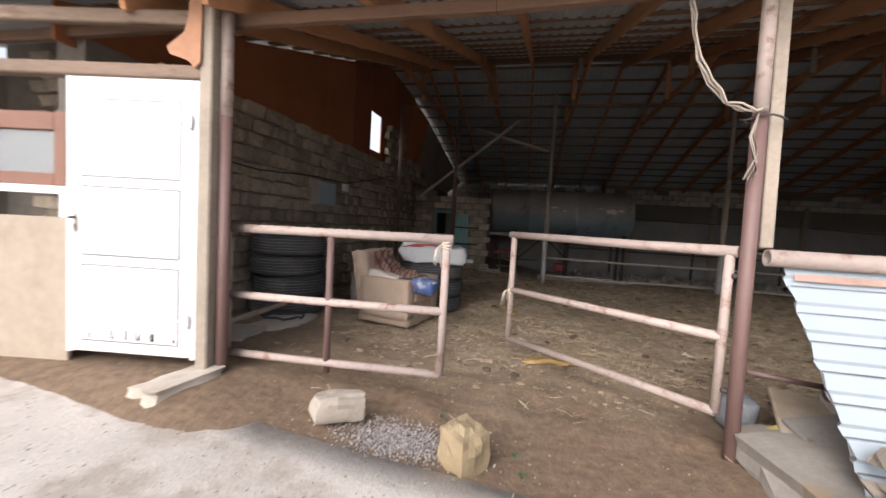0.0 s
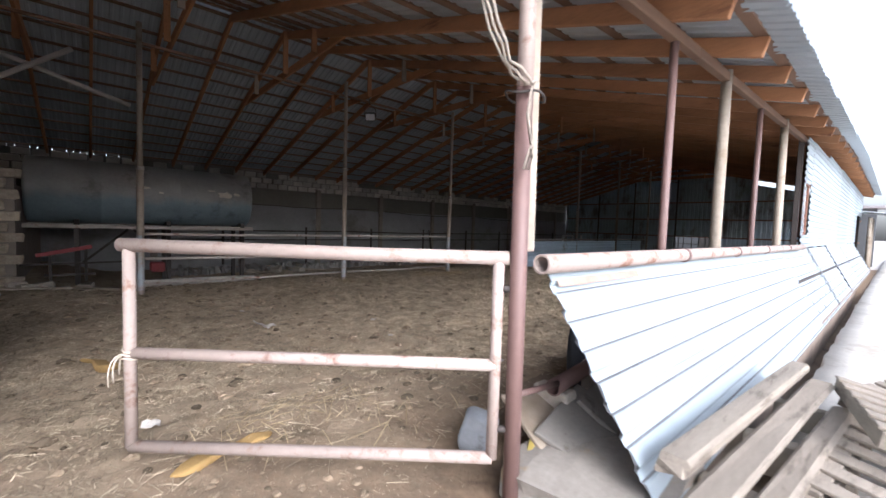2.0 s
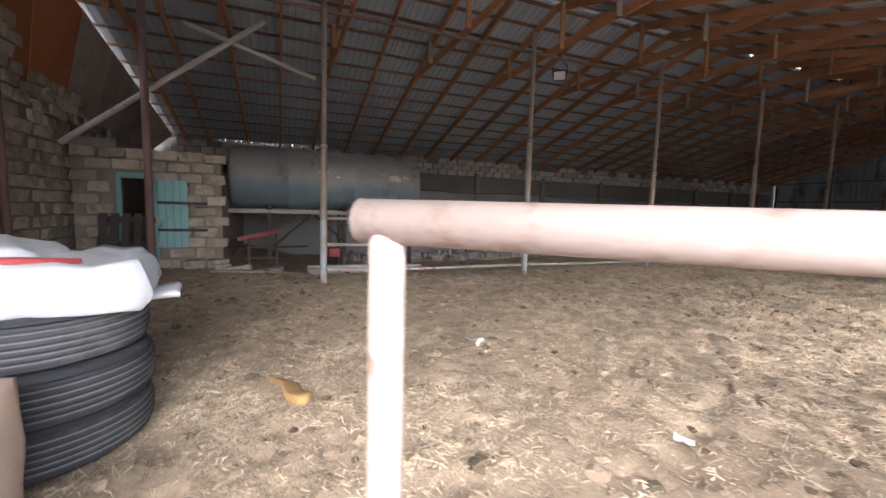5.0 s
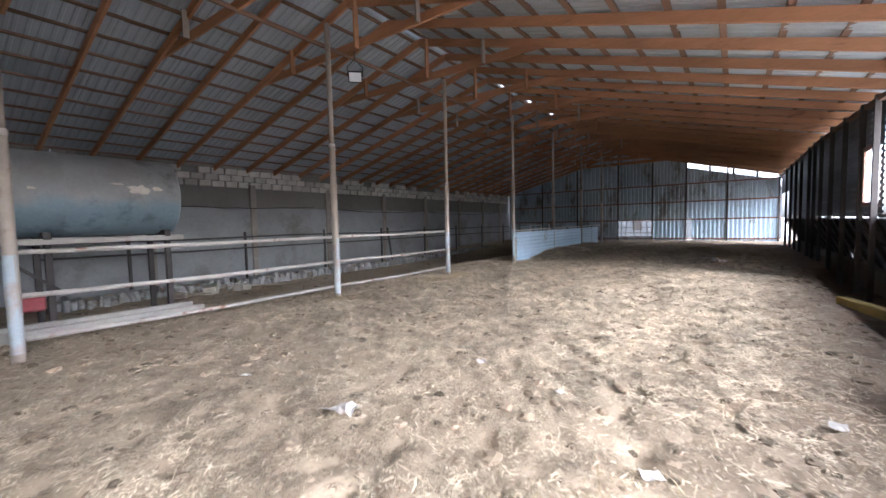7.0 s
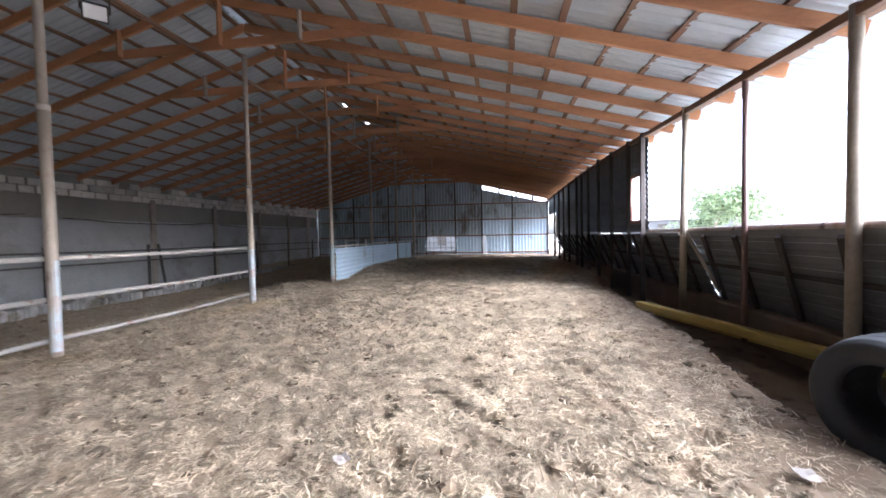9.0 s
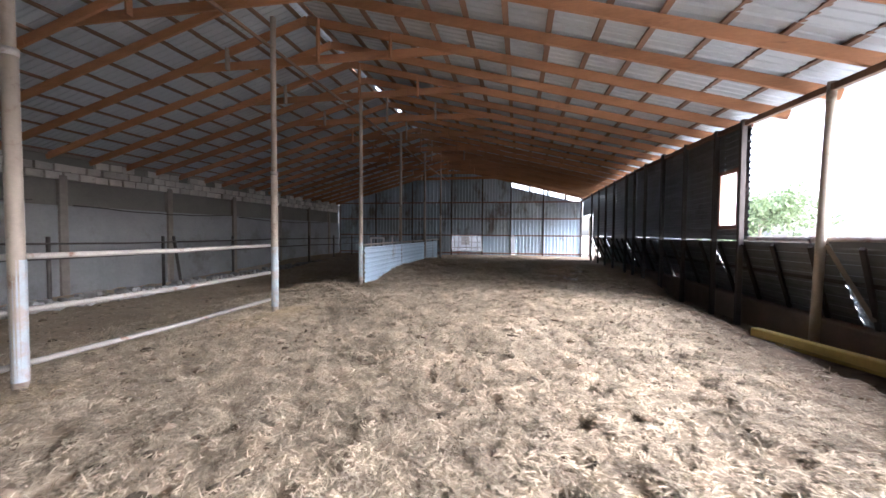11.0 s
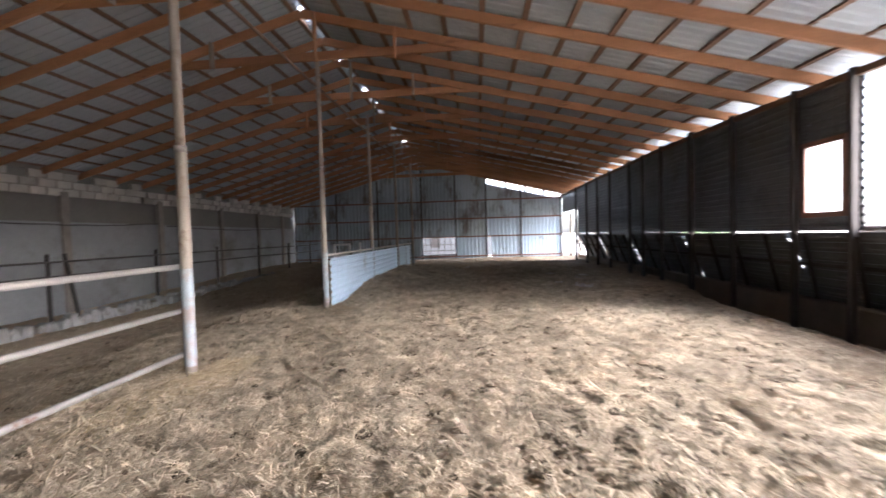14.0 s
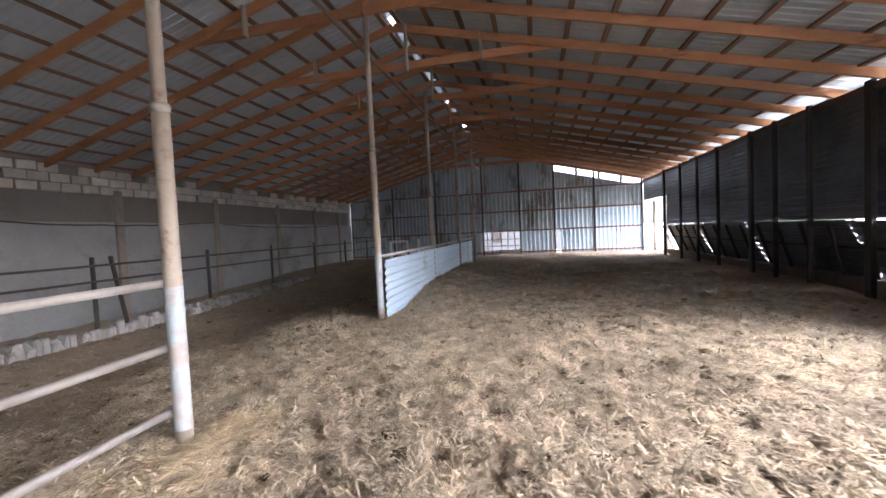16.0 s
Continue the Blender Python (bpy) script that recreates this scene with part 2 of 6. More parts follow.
def thing(name, label, category, group="", kind="", at=(0, 0, 0)):
    ob = new(name)
    ob.location = at
    ob.empty_display_size = 0.1
    return tagged(ob, label, category, group, kind)


def B():
    return bmesh.new()


# ---- plan ----
FRONT, BACK, LEFT, GABLE_X = 3.42, 18.5, -3.1, 26.9
RIDGE_Y, RIDGE_Z = 11.0, 5.38
POSTS = (0.97, 4.82, 8.15, 11.82, 15.25, 18.75, 22.25)
LINE_Y = 10.85


def roof_z(x, y):
    """Underside of the roof sheets."""
    front = 2.98 + 0.04 * min(max(x, 0), 14)
    back = 3.28
    if y <= RIDGE_Y:
        return front + (RIDGE_Z - front) * (y - FRONT) / (RIDGE_Y - FRONT)
    return back + (RIDGE_Z - back) * (BACK - y) / (BACK - RIDGE_Y)


def ease(a, b, v):
    k = min(1, max(0, (v - a) / (b - a)))
    return k * k * (3 - 2 * k)


def bed_edge(x):
    """Front edge of the straw bed, above the sunken passage along the skirt."""
    return 4.42 - 0.36 * ease(3.3, 7.0, x) - 0.16 * ease(8.0, 12.0, x) - 0.75 * ease(11.5, 15.0, x)


def pit(x, y):
    """Depth of a hoof-trodden hollow, from 0 to 1."""
    return ease(-0.16, -0.44, noise.noise((x * 5.2, y * 5.2, 20))) * ease(4.2, 5.6, y)


def ground_z(x, y):
    z = 0.13 * ease(-0.6, -1.8, x) * ease(5.5, 3.6, y) * ease(2.4, 3.0, y)
    z -= 0.40 * ease(11.4, 14.5, y) * ease(24, 13, x) * ease(-1.0, 1.0, x)
    if y > 3.3:
        z += 0.035 * noise.noise((x * 0.5, y * 0.5, 0)) + 0.022 * noise.noise((x * 2.1, y * 2.1, 4)) + 0.014 * noise.noise((x * 6, y * 6, 9))
        z += 0.02 * ease(0.0, 0.5, noise.noise((x * 4.6, y * 4.6, 33))) - 0.04 * pit(x, y)
    z += 0.20 * ease(1.6, 0.2, abs(y - LINE_Y)) * ease(12.5, 15, x) * ease(22, 19, x)
    if x > 2.6 and y < 5:
        e = bed_edge(x) + 0.07 * noise.noise((x * 1.7, 3, 8))
        z -= (0.13 + 0.15 * ease(4.0, 5.6, x)) * ease(2.6, 3.6, x) * ease(16.5, 13.5, x) * ease(e + 0.06, e - 0.32, y)
    return z


# ---- ground and floor ----
def sheet_grid(xs, ys, f):
    bm = B()
    g = [[bm.verts.new((x, y, f(x, y))) for x in xs] for y in ys]
    for ra, rb in zip(g, g[1:]):
        for k in range(len(xs) - 1):
            bm.faces.new((ra[k], ra[k + 1], rb[k + 1], rb[k])).smooth = True
    return bm


def steps(a, b, d):
    n = max(1, round((b - a) / d))
    return [a + (b - a) * i / n for i in range(n + 1)]

bm = sheet_grid(steps(LEFT - 1.5, 0.0, 0.1) + steps(0.05, 15.0, 0.055) + steps(15.1, GABLE_X + 0.3, 0.12), steps(2.45, 3.4, 0.1) + steps(3.45, 11.0, 0.055) + steps(11.1, BACK + 0.3, 0.12), ground_z)
floor = solid("floor", bm, STRAW_FLOOR, "trodden straw and dry manure over an earth floor", "floor", "structure")
# bare earth of the sunken passage, coloured darker to carry the skirt's shade
floor.data.materials.append(mat("damp_earth", (0.15, 0.112, 0.08), 0.95, var=0.35, scale=3, fine=30, bump=0.9, spots=(0.085, 0.062, 0.045), spot_scale=4, spot_at=0.54, dist=0.02))
for f in floor.data.polygons:
    x, y = f.center.x, f.center.y
    if 3.2 < x < 15.5 and y < bed_edge(x) - 0.06 + 0.1 * noise.noise((x * 3, y * 3, 12)):
        f.material_index = 1
bm = B()
for x0, x1, y0, y1 in ((-600, 600, -600, 2.47), (-600, LEFT - 1.45, 2.47, 600), (GABLE_X + 0.28, 600, 2.47, 600), (LEFT - 1.45, GABLE_X + 0.28, BACK + 0.28, 600)):
    bm.faces.new([bm.verts.new(p) for p in ((x0, y0, -0.06), (x1, y0, -0.06), (x1, y1, -0.06), (x0, y1, -0.06))])
solid("ground", bm, CONCRETE, "pale dusty earth reaching to the horizon", "ground", "structure")


def yard_edge(x):
    return 3.08 + 0.05 * noise.noise((x * 2, 7, 0)) - 0.42 * ease(-2.6, 0.9, x) - 0.5 * ease(0.6, 2.0, x) + 0.52 * ease(2.4, 3.8, x)


def yard_z(x, y):
    return 0.03 + 0.05 * ease(-1.2, -3.0, x) + 0.012 * noise.noise((x * 0.8, y * 0.8, 2)) + 0.006 * noise.noise((x * 4, y * 4, 5))


bm = B()
xs = steps(-14, 40, 0.12)
ks = [0, 0.015, 0.03, 0.06, 0.1, 0.15, 0.22, 0.3, 0.4, 0.5, 0.62, 0.75, 0.87, 1]
grid = []
for k in ks:
    row = []
    for x in xs:
        y = yard_edge(x) * (1 - k) - 14 * k
        row.append(bm.verts.new((x, y, yard_z(x, y) - (0.12 if k == 1 else 0) + (0.008 * noise.noise((x * 9, y * 9, 1)) if k < 0.1 else 0))))
    grid.append(row)
skirt_row = [bm.verts.new((v.co.x, v.co.y + 0.015, v.co.z - 0.12)) for v in grid[0]]
for ra, rb in zip([skirt_row] + grid, grid):
    for k in range(len(xs) - 1):
        bm.faces.new((ra[k], ra[k + 1], rb[k + 1], rb[k])).smooth = True
solid("pavement", bm, CONCRETE, "pale worn concrete yard with a broken edge", "pavement", "structure")


# ---- roof ----
bm = B()
for y0, y1 in ((RIDGE_Y - 0.06, 2.8), (RIDGE_Y + 0.06, BACK + 0.12)):
    xs = steps(LEFT - 4.3, GABLE_X + 0.3, 1.1)
    for i, (xa, xb) in enumerate(zip(xs, xs[1:])):
        ya = y0
        if xb < LEFT:
            if y0 > RIDGE_Y:
                continue
            ya = 7.0
        o = Vector((xa, ya + random.uniform(-0.015, 0.015), roof_z(xa, ya) + 0.004 * (i % 2)))
        ribbed(bm, o, Vector((xa, y1, roof_z(xa, y1) + 0.004 * (i % 2))) - o, Vector((xb + 0.06, ya, roof_z(xb, ya) + 0.004 * (i % 2))) - o, 0.15, 0.013)
solid("ceiling", bm, ROOF, "grey galvanised profiled roof sheets seen from below", "roof", "structure")

battens = thing("roof_battens", "sawn pine battens nailed across the rafters", "batten", kind="structure")
for side in (0, 1):
    n = 13
    for i in range(n + 1):
        y = (3.04 + (RIDGE_Y - 0.14 - 3.04) * i / n) if side == 0 else (RIDGE_Y + 0.14 + (BACK - 0.2 - RIDGE_Y) * i / n)
        xs = steps(LEFT - 0.2, GABLE_X + 0.2, 6)
        bm = B()
        for xa, xb in zip(xs, xs[1:]):
            dy = random.uniform(-0.025, 0.025)
            beam(bm, (xa, y + dy, roof_z(xa, y) - 0.022), (xb, y + dy, roof_z(xb, y) - 0.022), 0.085, 0.034, 0)
        part("batten", bm, WOOD_X, battens)
# cover of the ridge, lifted in places
bm = B()
cap_ends = [LEFT - 0.3, 2.0, 7.0, 11.5, 11.95, 13.4, 13.75, 15.5, 15.75, 16.75, 16.9, 18.6, 18.75, 21.5, 22.0, GABLE_X + 0.3]
spans = [(cap_ends[0], 2.05), (2.0, 7.05), (7.0, 11.5)] + list(zip(cap_ends[4::2], cap_ends[5::2]))
for xa, xb in spans:
    for s in (-1, 1):
        a = [(xa, RIDGE_Y, RIDGE_Z + 0.075), (xb, RIDGE_Y, RIDGE_Z + 0.075), (xb, RIDGE_Y + 0.2 * s, RIDGE_Z + 0.0), (xa, RIDGE_Y + 0.2 * s, RIDGE_Z + 0.0)]
        bm.faces.new([bm.verts.new(p) for p in a])
solid("ridge_cap", bm, ROOF, "grey sheet ridge capping with gaps between lengths", "ridge cap", "structure")

COLLAR_Z = 4.52
for k in range(-3, 27):
    x = (k + 0.42 if k > -3 else -2.2) + random.uniform(-0.03, 0.03)
    truss = thing("roof_truss", "sawn pine roof truss with a collar beam and short webs" if k % 2 else "pair of sawn pine rafters without a collar beam", "truss", "roof trusses")

    def low(y):
        return roof_z(x, y) - 0.045 - 0.08
    for ya, yb in ((3.02, RIDGE_Y), (BACK + 0.08, RIDGE_Y)):
        bm = B()
        jog = random.uniform(-0.03, 0.03)
        mid = (ya + yb) / 2 + random.uniform(-0.6, 0.6)
        beam(bm, (x + jog, ya, low(ya)), (x + jog / 2, mid, low(mid)), 0.055, 0.155)
        beam(bm, (x + jog / 2 + 0.004, mid, low(mid)), (x, yb, low(yb)), 0.055, 0.15)
        part("rafter", bm, WOOD, truss)

    if k % 2 == 0:
        continue

    def meet(sgn):
        y = RIDGE_Y
        while low(y) > COLLAR_Z and abs(y - RIDGE_Y) < 7:
            y += 0.05 * sgn
        return y
    ya, yb = meet(-1) - random.uniform(0.2, 0.5), meet(1) + random.uniform(0.2, 0.5)
    za, zb = COLLAR_Z + random.uniform(-0.04, 0.03), COLLAR_Z + random.uniform(-0.04, 0.03)
    bm = B()
    beam(bm, (x + 0.058, ya, za), (x + 0.058, yb, zb), 0.05, 0.15)
    part("collar_beam", bm, WOOD, truss)
    for yw in (9.35, 10.75, 12.65):
        bm = B()
        beam(bm, (x - 0.052, yw, COLLAR_Z - 0.09 - random.uniform(0, 0.05)), (x - 0.052, yw, low(yw) + 0.05), 0.1, 0.04, 0.004)
        part("web", bm, OLD_WOOD if random.random() < 0.3 else WOOD, truss)
for y, z in ((11.2, 4.40),):
    bm = B()
    xs = steps(-3.0, 27.2, 5.0)
    for i, (xa, xb) in enumerate(zip(xs, xs[1:])):
        beam(bm, (xa, y, z + 0.012 * (i % 2)), (xb + 0.2, y, z + 0.012 * (i % 2)), 0.04, 0.055)
    solid("longitudinal_beam", bm, WOOD_X, "long sawn pine beam under the collar beams", "beam", group="beams along the ridge")

# eave beam on the front posts
bm = B()
xs = steps(-7.3, GABLE_X, 4.0)
for i, (xa, xb) in enumerate(zip(xs, xs[1:])):
    beam(bm, (xa, FRONT, roof_z(xa, FRONT) - 0.26), (xb, FRONT, roof_z(xb, FRONT) - 0.26), 0.07, 0.085)
solid("eave_beam", bm, WOOD_X, "sawn pine eave beam on the front posts", "beam")

# ---- block pieces ----
def block_mesh(name, l, h, d, seed, material):
    r = random.Random(seed)
    bm = B()
    box(bm, (0, 0, 0), (l, d, h), None, 0.012)
    for v in bm.verts:
        v.co += Vector((r.uniform(-1, 1) * 0.012, r.uniform(-1, 1) * 0.012, r.uniform(-1, 1) * 0.010))
    return mesh(name, bm, material)


PALE_BLOCKS = [block_mesh("block", l, 0.176, 0.12, 40 + i, mat("pale_limestone", (0.50, 0.46, 0.40), 0.95, var=0.25, scale=4, fine=40, bump=0.8, spots=(0.36, 0.32, 0.27), spot_scale=5, spot_at=0.6, rnd=0.2) if i == 0 else bpy.data.materials["pale_limestone"]) for i, l in enumerate((0.37, 0.35, 0.38, 0.33))]


MUDDY = mat("mud_smeared_limestone", (0.43, 0.365, 0.285), 0.95, var=0.35, scale=3, fine=30, bump=1.0, spots=(0.19, 0.155, 0.115), spot_scale=4, spot_at=0.5, rnd=0.25, alpha_soft=0.2)
ROUGH_BLOCKS = []
for i, ln in enumerate((0.38, 0.31, 0.36, 0.27, 0.34)):
    me = block_mesh("block", ln, 0.165, 0.12, 70 + i, MUDDY)
    rr = random.Random(90 + i)
    for v in me.vertices:
        v.co += Vector((rr.uniform(-0.02, 0.02), rr.uniform(-0.02, 0.02), rr.uniform(-0.014, 0.014)))
    ROUGH_BLOCKS.append(me)


def lay(parent, o, u, out, length, height, gaps, keep=lambda s, z: True, rag=0.02, kinds=()):
    """Courses of blocks as pieces of a wall: from o along u, with their faces towards out."""
    rng = random.Random(len(parent.name) + int(length * 10))
    u, out = Vector(u).normalized(), Vector(out).normalized()
    rot = Matrix((u, -out, Vector((0, 0, 1)))).transposed().to_4x4()
    rows = int(height / 0.2)
    for j in range(rows):
        s = -0.2 * (j % 2)
        while s < length:
            z = 0.1 + 0.2 * j
            c = s + 0.2
            if keep(c, z) and 0.05 < c < length:
                ob = new("block", rng.choice(kinds))
                p = Vector(o) + u * c + Vector((0, 0, z)) + out * rng.uniform(-rag, rag)
                ob.matrix_world = Matrix.Translation(p) @ rot @ Matrix.Rotation(rng.uniform(-0.02, 0.02), 4, "Y")
                ob.parent = parent
            s += 0.4


# ---- walls ----
bm = B()
box(bm, ((LEFT + GABLE_X) / 2, BACK + 0.23, 1.325), (GABLE_X - LEFT + 0.6, 0.3, 3.73))
wall_back = solid("wall_back", bm, PLASTER, "grey rendered wall below rough limestone courses", "wall", "structure")
bm = B()
box(bm, ((LEFT + GABLE_X) / 2, BACK + 0.055, 0.68), (GABLE_X - LEFT, 0.05, 2.5), None, 0.01)
part("plinth", bm, mat("whitewashed_render", (0.235, 0.24, 0.24), 0.95, var=0.25, scale=0.8, fine=16, bump=0.5, spots=(0.18, 0.17, 0.155), spot_scale=0.9, spot_at=0.52, alpha_soft=0.15), wall_back)
for x in (-0.9, 1.9, 4.6, 7.6, 10.7, 13.9, 17.0, 20.2, 23.0, 25.4):
    bm = B()
    box(bm, (x, BACK + 0.03, 1.1), (0.2, 0.14, 3.2), None, 0.015)
    part("pier", bm, MORTAR, wall_back, "darker projecting pier")
for z0, x0, x1 in ((2.02, 4.0, 10.0), (1.95, 10.9, 16.8), (1.9, 17.2, 24.5)):
    bm = B()
    pts = [(x0 + (x1 - x0) * i / 14, BACK - 0.065, z0 - 0.10 * math.sin(math.pi * i / 14) + random.uniform(-0.012, 0.012)) for i in range(15)]
    tube(bm, pts, 0.016, 6)
    solid("wall_cable", bm, DARK_STEEL, "dark cable sagging along the rendered back wall", "cable", group="cables on the back wall")

bm = B()
r = random.Random(52)
x = LEFT - 0.2
while x < GABLE_X + 0.2:
    w = 0.15 * r.choice((1, 1, 1, 2)) if x < 3.5 else 0.45
    open_w = r.uniform(0.008, 0.024) if x < 3.5 else 0
    box(bm, (x + (w - open_w) / 2, BACK + 0.055, 3.225), (w - open_w, 0.1, 0.09), None, 0)
    x += w
part("packing", bm, MORTAR, wall_back, "mortar packed under the roof ribs with gaps")

bm = B()
box(bm, (LEFT - 0.2, (FRONT + BACK) / 2, 1.05), (0.3, BACK - FRONT - 0.1, 3.3))
wall_left = solid("wall_left", bm, MORTAR, "rough limestone block wall with open joints", "wall", "structure")

upper = thing("wall_left_upper", "rust red boards closing the gable above the blocks", "wall", kind="structure")
ys = [3.3, 4.4, 5.5, 6.6, 7.7, 8.8, 9.76, 10.4, 11.3, 12.4, 13.5, 14.6, 15.7, 16.8, 18.4]
for ya, yb in zip(ys, ys[1:]):
    z0 = 2.62
    gap = 0.085 if ya > 12 else (0.06 if ya in (5.5, 6.6, 7.7) else 0.012)
    spans = [(z0, None)]
    if ya == 9.76:
        spans = [(z0, 3.0), (3.9, None)]
    for za, zb in spans:
        bm = B()
        q = [(ya + 0.006, za), (yb - 0.006, za)] + ([(yb - 0.006, zb), (ya + 0.006, zb)] if zb else [(yb - 0.006, roof_z(0, yb) - gap), (ya + 0.006, roof_z(0, ya) - gap)])
        if not zb and ya < RIDGE_Y < yb:
            q.insert(3, (RIDGE_Y, RIDGE_Z - gap))
        skew = lambda y: 0.30 * ease(11.2, 13.0, y) + 0.058 * max(0, y - 12)
        fr = [bm.verts.new((LEFT - 0.14 + (skew(y) if z > z0 else 0), y, z)) for y, z in q]
        bk = [bm.verts.new((LEFT - 0.17 + (skew(y) if z > z0 else 0), y, z)) for y, z in q]
        bm.faces.new(fr)
        bm.faces.new(bk[::-1])
        for i in range(len(q)):
            j = (i + 1) % len(q)
            bm.faces.new((fr[i], bk[i], bk[j], fr[j]))
        part("board", bm, ORANGE_BOARD if ya < 13 else OLD_WOOD, upper)

# gable: sheets on studs and girts
gable = thing("wall_gable", "dull blue grey sheet gable on dark studs and rails", "wall", kind="structure", at=(0, 0, 0))
cols = [3.45, 5.6, 7.5, 9.2, 11.1, 13.6, 16.0, 18.45]
rows = [-0.15, 1.2, 2.2, 3.2]
for ya, yb in zip(cols, cols[1:]):
    top = min(roof_z(GABLE_X, ya), roof_z(GABLE_X, yb))
    for i, za in enumerate(rows):
        zb = rows[i + 1] if i < 3 else None
        if za == -0.15 and ya == 9.2:
            zb, spare = 0.25, 1.14
        if i == 3:
            cut = 0.40 if yb < 7.7 else -0.05
            n = 12 if yb < 7.7 else 10
            bm = B()
            for j in range(n):
                y0, y1 = ya + (yb - ya) * j / n, ya + (yb - ya) * (j + 1) / n
                za_top = min(roof_z(GABLE_X, y0), roof_z(GABLE_X, y1)) - cut
                if y0 > 18.1:
                    za_top -= 0.2
                if y0 <= 10.9 < y1:
                    za_top -= 0.16
                if za_top > za + 0.05:
                    ribbed(bm, (GABLE_X, y0, za), (0, 0, za_top - za), (0, y1 - y0, 0), 0.2, 0.03)
            part("sheet", bm, GABLE, gable)
            continue
        # blue sheets at the lower right are paler, with the incoming light in their colour
        blue = (i == 0 and yb < 9.3) or (i == 1 and yb < 7.7)
        bm = B()
        ribbed(bm, (GABLE_X, ya + 0.01, za), (0, 0, zb - za - 0.01), (0, yb - ya - (0.30 if ya == 5.6 and i == 0 else 0.02), 0), 0.2, 0.03)
        part("sheet", bm, PARTITION if blue else GABLE, gable, "pale blue sheet, lightened for light from the openings" if blue else "")
for y in cols:
    bm = B()
    box(bm, (GABLE_X - 0.06, y, roof_z(GABLE_X, y) / 2 - 0.1), (0.08, 0.08, roof_z(GABLE_X, y) - 0.1), None, 0.006)
    part("stud", bm, DARK_STEEL, gable, "dark upright stud")
for z in (0.12, 1.2, 2.2, 3.2):
    bm = B()
    box(bm, (GABLE_X - 0.07, 10.9, z), (0.06, 15.1, 0.07), None, 0.006)
    part("girt", bm, BROWN_PAINT, gable, "brown horizontal rail")
for y in (9.5, 9.85, 10.2, 10.65, 10.9):
    bm = B()
    box(bm, (GABLE_X - 0.02, y, 0.72), (0.04, 0.05, 0.98), Matrix.Rotation(0.05 * math.sin(9 * y), 3, "X"), 0.004)
    part("lattice_bar", bm, DARK_STEEL, gable, "dark bar across the open hatch")
for z in (0.45, 0.78):
    bm = B()
    box(bm, (GABLE_X - 0.05, 10.15, z), (0.04, 1.95, 0.05), None, 0.004)
    part("lattice_bar", bm, DARK_STEEL, gable, "dark bar across the open hatch")
for y in (4.35, 5.35, 6.4):
    bm = B()
    box(bm, (GABLE_X - 0.02, y, roof_z(GABLE_X, y) - 0.22), (0.08, 0.1, 0.45))
    part("mullion", bm, DARK_STEEL, gable)

# upper side wall, white outside and dark inside
side = thing("wall_front_upper", "profiled sheets on dark studs along the open front", "wall", kind="structure")


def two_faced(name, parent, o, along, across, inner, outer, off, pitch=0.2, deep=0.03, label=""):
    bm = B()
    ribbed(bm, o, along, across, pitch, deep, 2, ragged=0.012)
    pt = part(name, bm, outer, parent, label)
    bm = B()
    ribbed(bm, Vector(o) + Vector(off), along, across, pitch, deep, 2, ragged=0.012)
    part("back_face", bm, inner, pt, "dark back of the sheet")
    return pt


def wall_top(x):
    return roof_z(x, FRONT) - 0.215


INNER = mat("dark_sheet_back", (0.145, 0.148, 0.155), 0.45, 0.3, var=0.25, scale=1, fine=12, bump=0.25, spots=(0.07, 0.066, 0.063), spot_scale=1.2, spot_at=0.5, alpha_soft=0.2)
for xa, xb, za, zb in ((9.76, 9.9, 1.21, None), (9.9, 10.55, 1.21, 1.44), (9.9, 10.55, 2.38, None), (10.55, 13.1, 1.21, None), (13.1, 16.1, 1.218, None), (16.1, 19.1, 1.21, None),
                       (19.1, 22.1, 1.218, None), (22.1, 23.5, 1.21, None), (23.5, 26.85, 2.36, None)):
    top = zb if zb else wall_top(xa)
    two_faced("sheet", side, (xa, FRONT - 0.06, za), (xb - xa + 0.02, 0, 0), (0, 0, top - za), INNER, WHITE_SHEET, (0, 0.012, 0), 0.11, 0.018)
for x in (9.8, 10.7, 12.1, 13.5, 14.9, 16.0, 16.98, 18.75, 20.2, 21.7, 23.5, 26.8):
    bm = B()
    w = 0.13 if x in (13.5, 16.98, 23.5) else 0.07
    beam(bm, (x, FRONT + 0.03, -0.2), (x, FRONT + 0.03, wall_top(x) + 0.02), w, 0.08)
    part("stud", bm, DARK_STEEL, side, "dark upright stud")
window = thing("window_1", "brown timber window closed with pale translucent film", "window", kind="structure")
for a, b in (((9.93, 1.43), (9.93, 2.39)), ((10.55, 1.43), (10.55, 2.39)), ((9.89, 1.43), (10.59, 1.43)), ((9.89, 2.39), (10.59, 2.39))):
    bm = B()
    beam(bm, (a[0], FRONT, a[1]), (b[0], FRONT, b[1]), 0.07, 0.07)
    part("frame_bar", bm, BROWN_PAINT, window)
FILM = bpy.data.materials.new("translucent_film")
FILM.use_nodes = True
fb = FILM.node_tree.nodes["Principled BSDF"]
fb.inputs["Base Color"].default_value = (0.86, 0.93, 1.0, 1)
fb.inputs["Roughness"].default_value, fb.inputs["Transmission Weight"].default_value, fb.inputs["IOR"].default_value = 0.9, 1.0, 1.15
film_pane = part("pane", box(B(), (10.24, FRONT, 1.91), (0.58, 0.004, 0.92), None, 0), FILM, window, "pale translucent film")
film_pane.visible_shadow = False

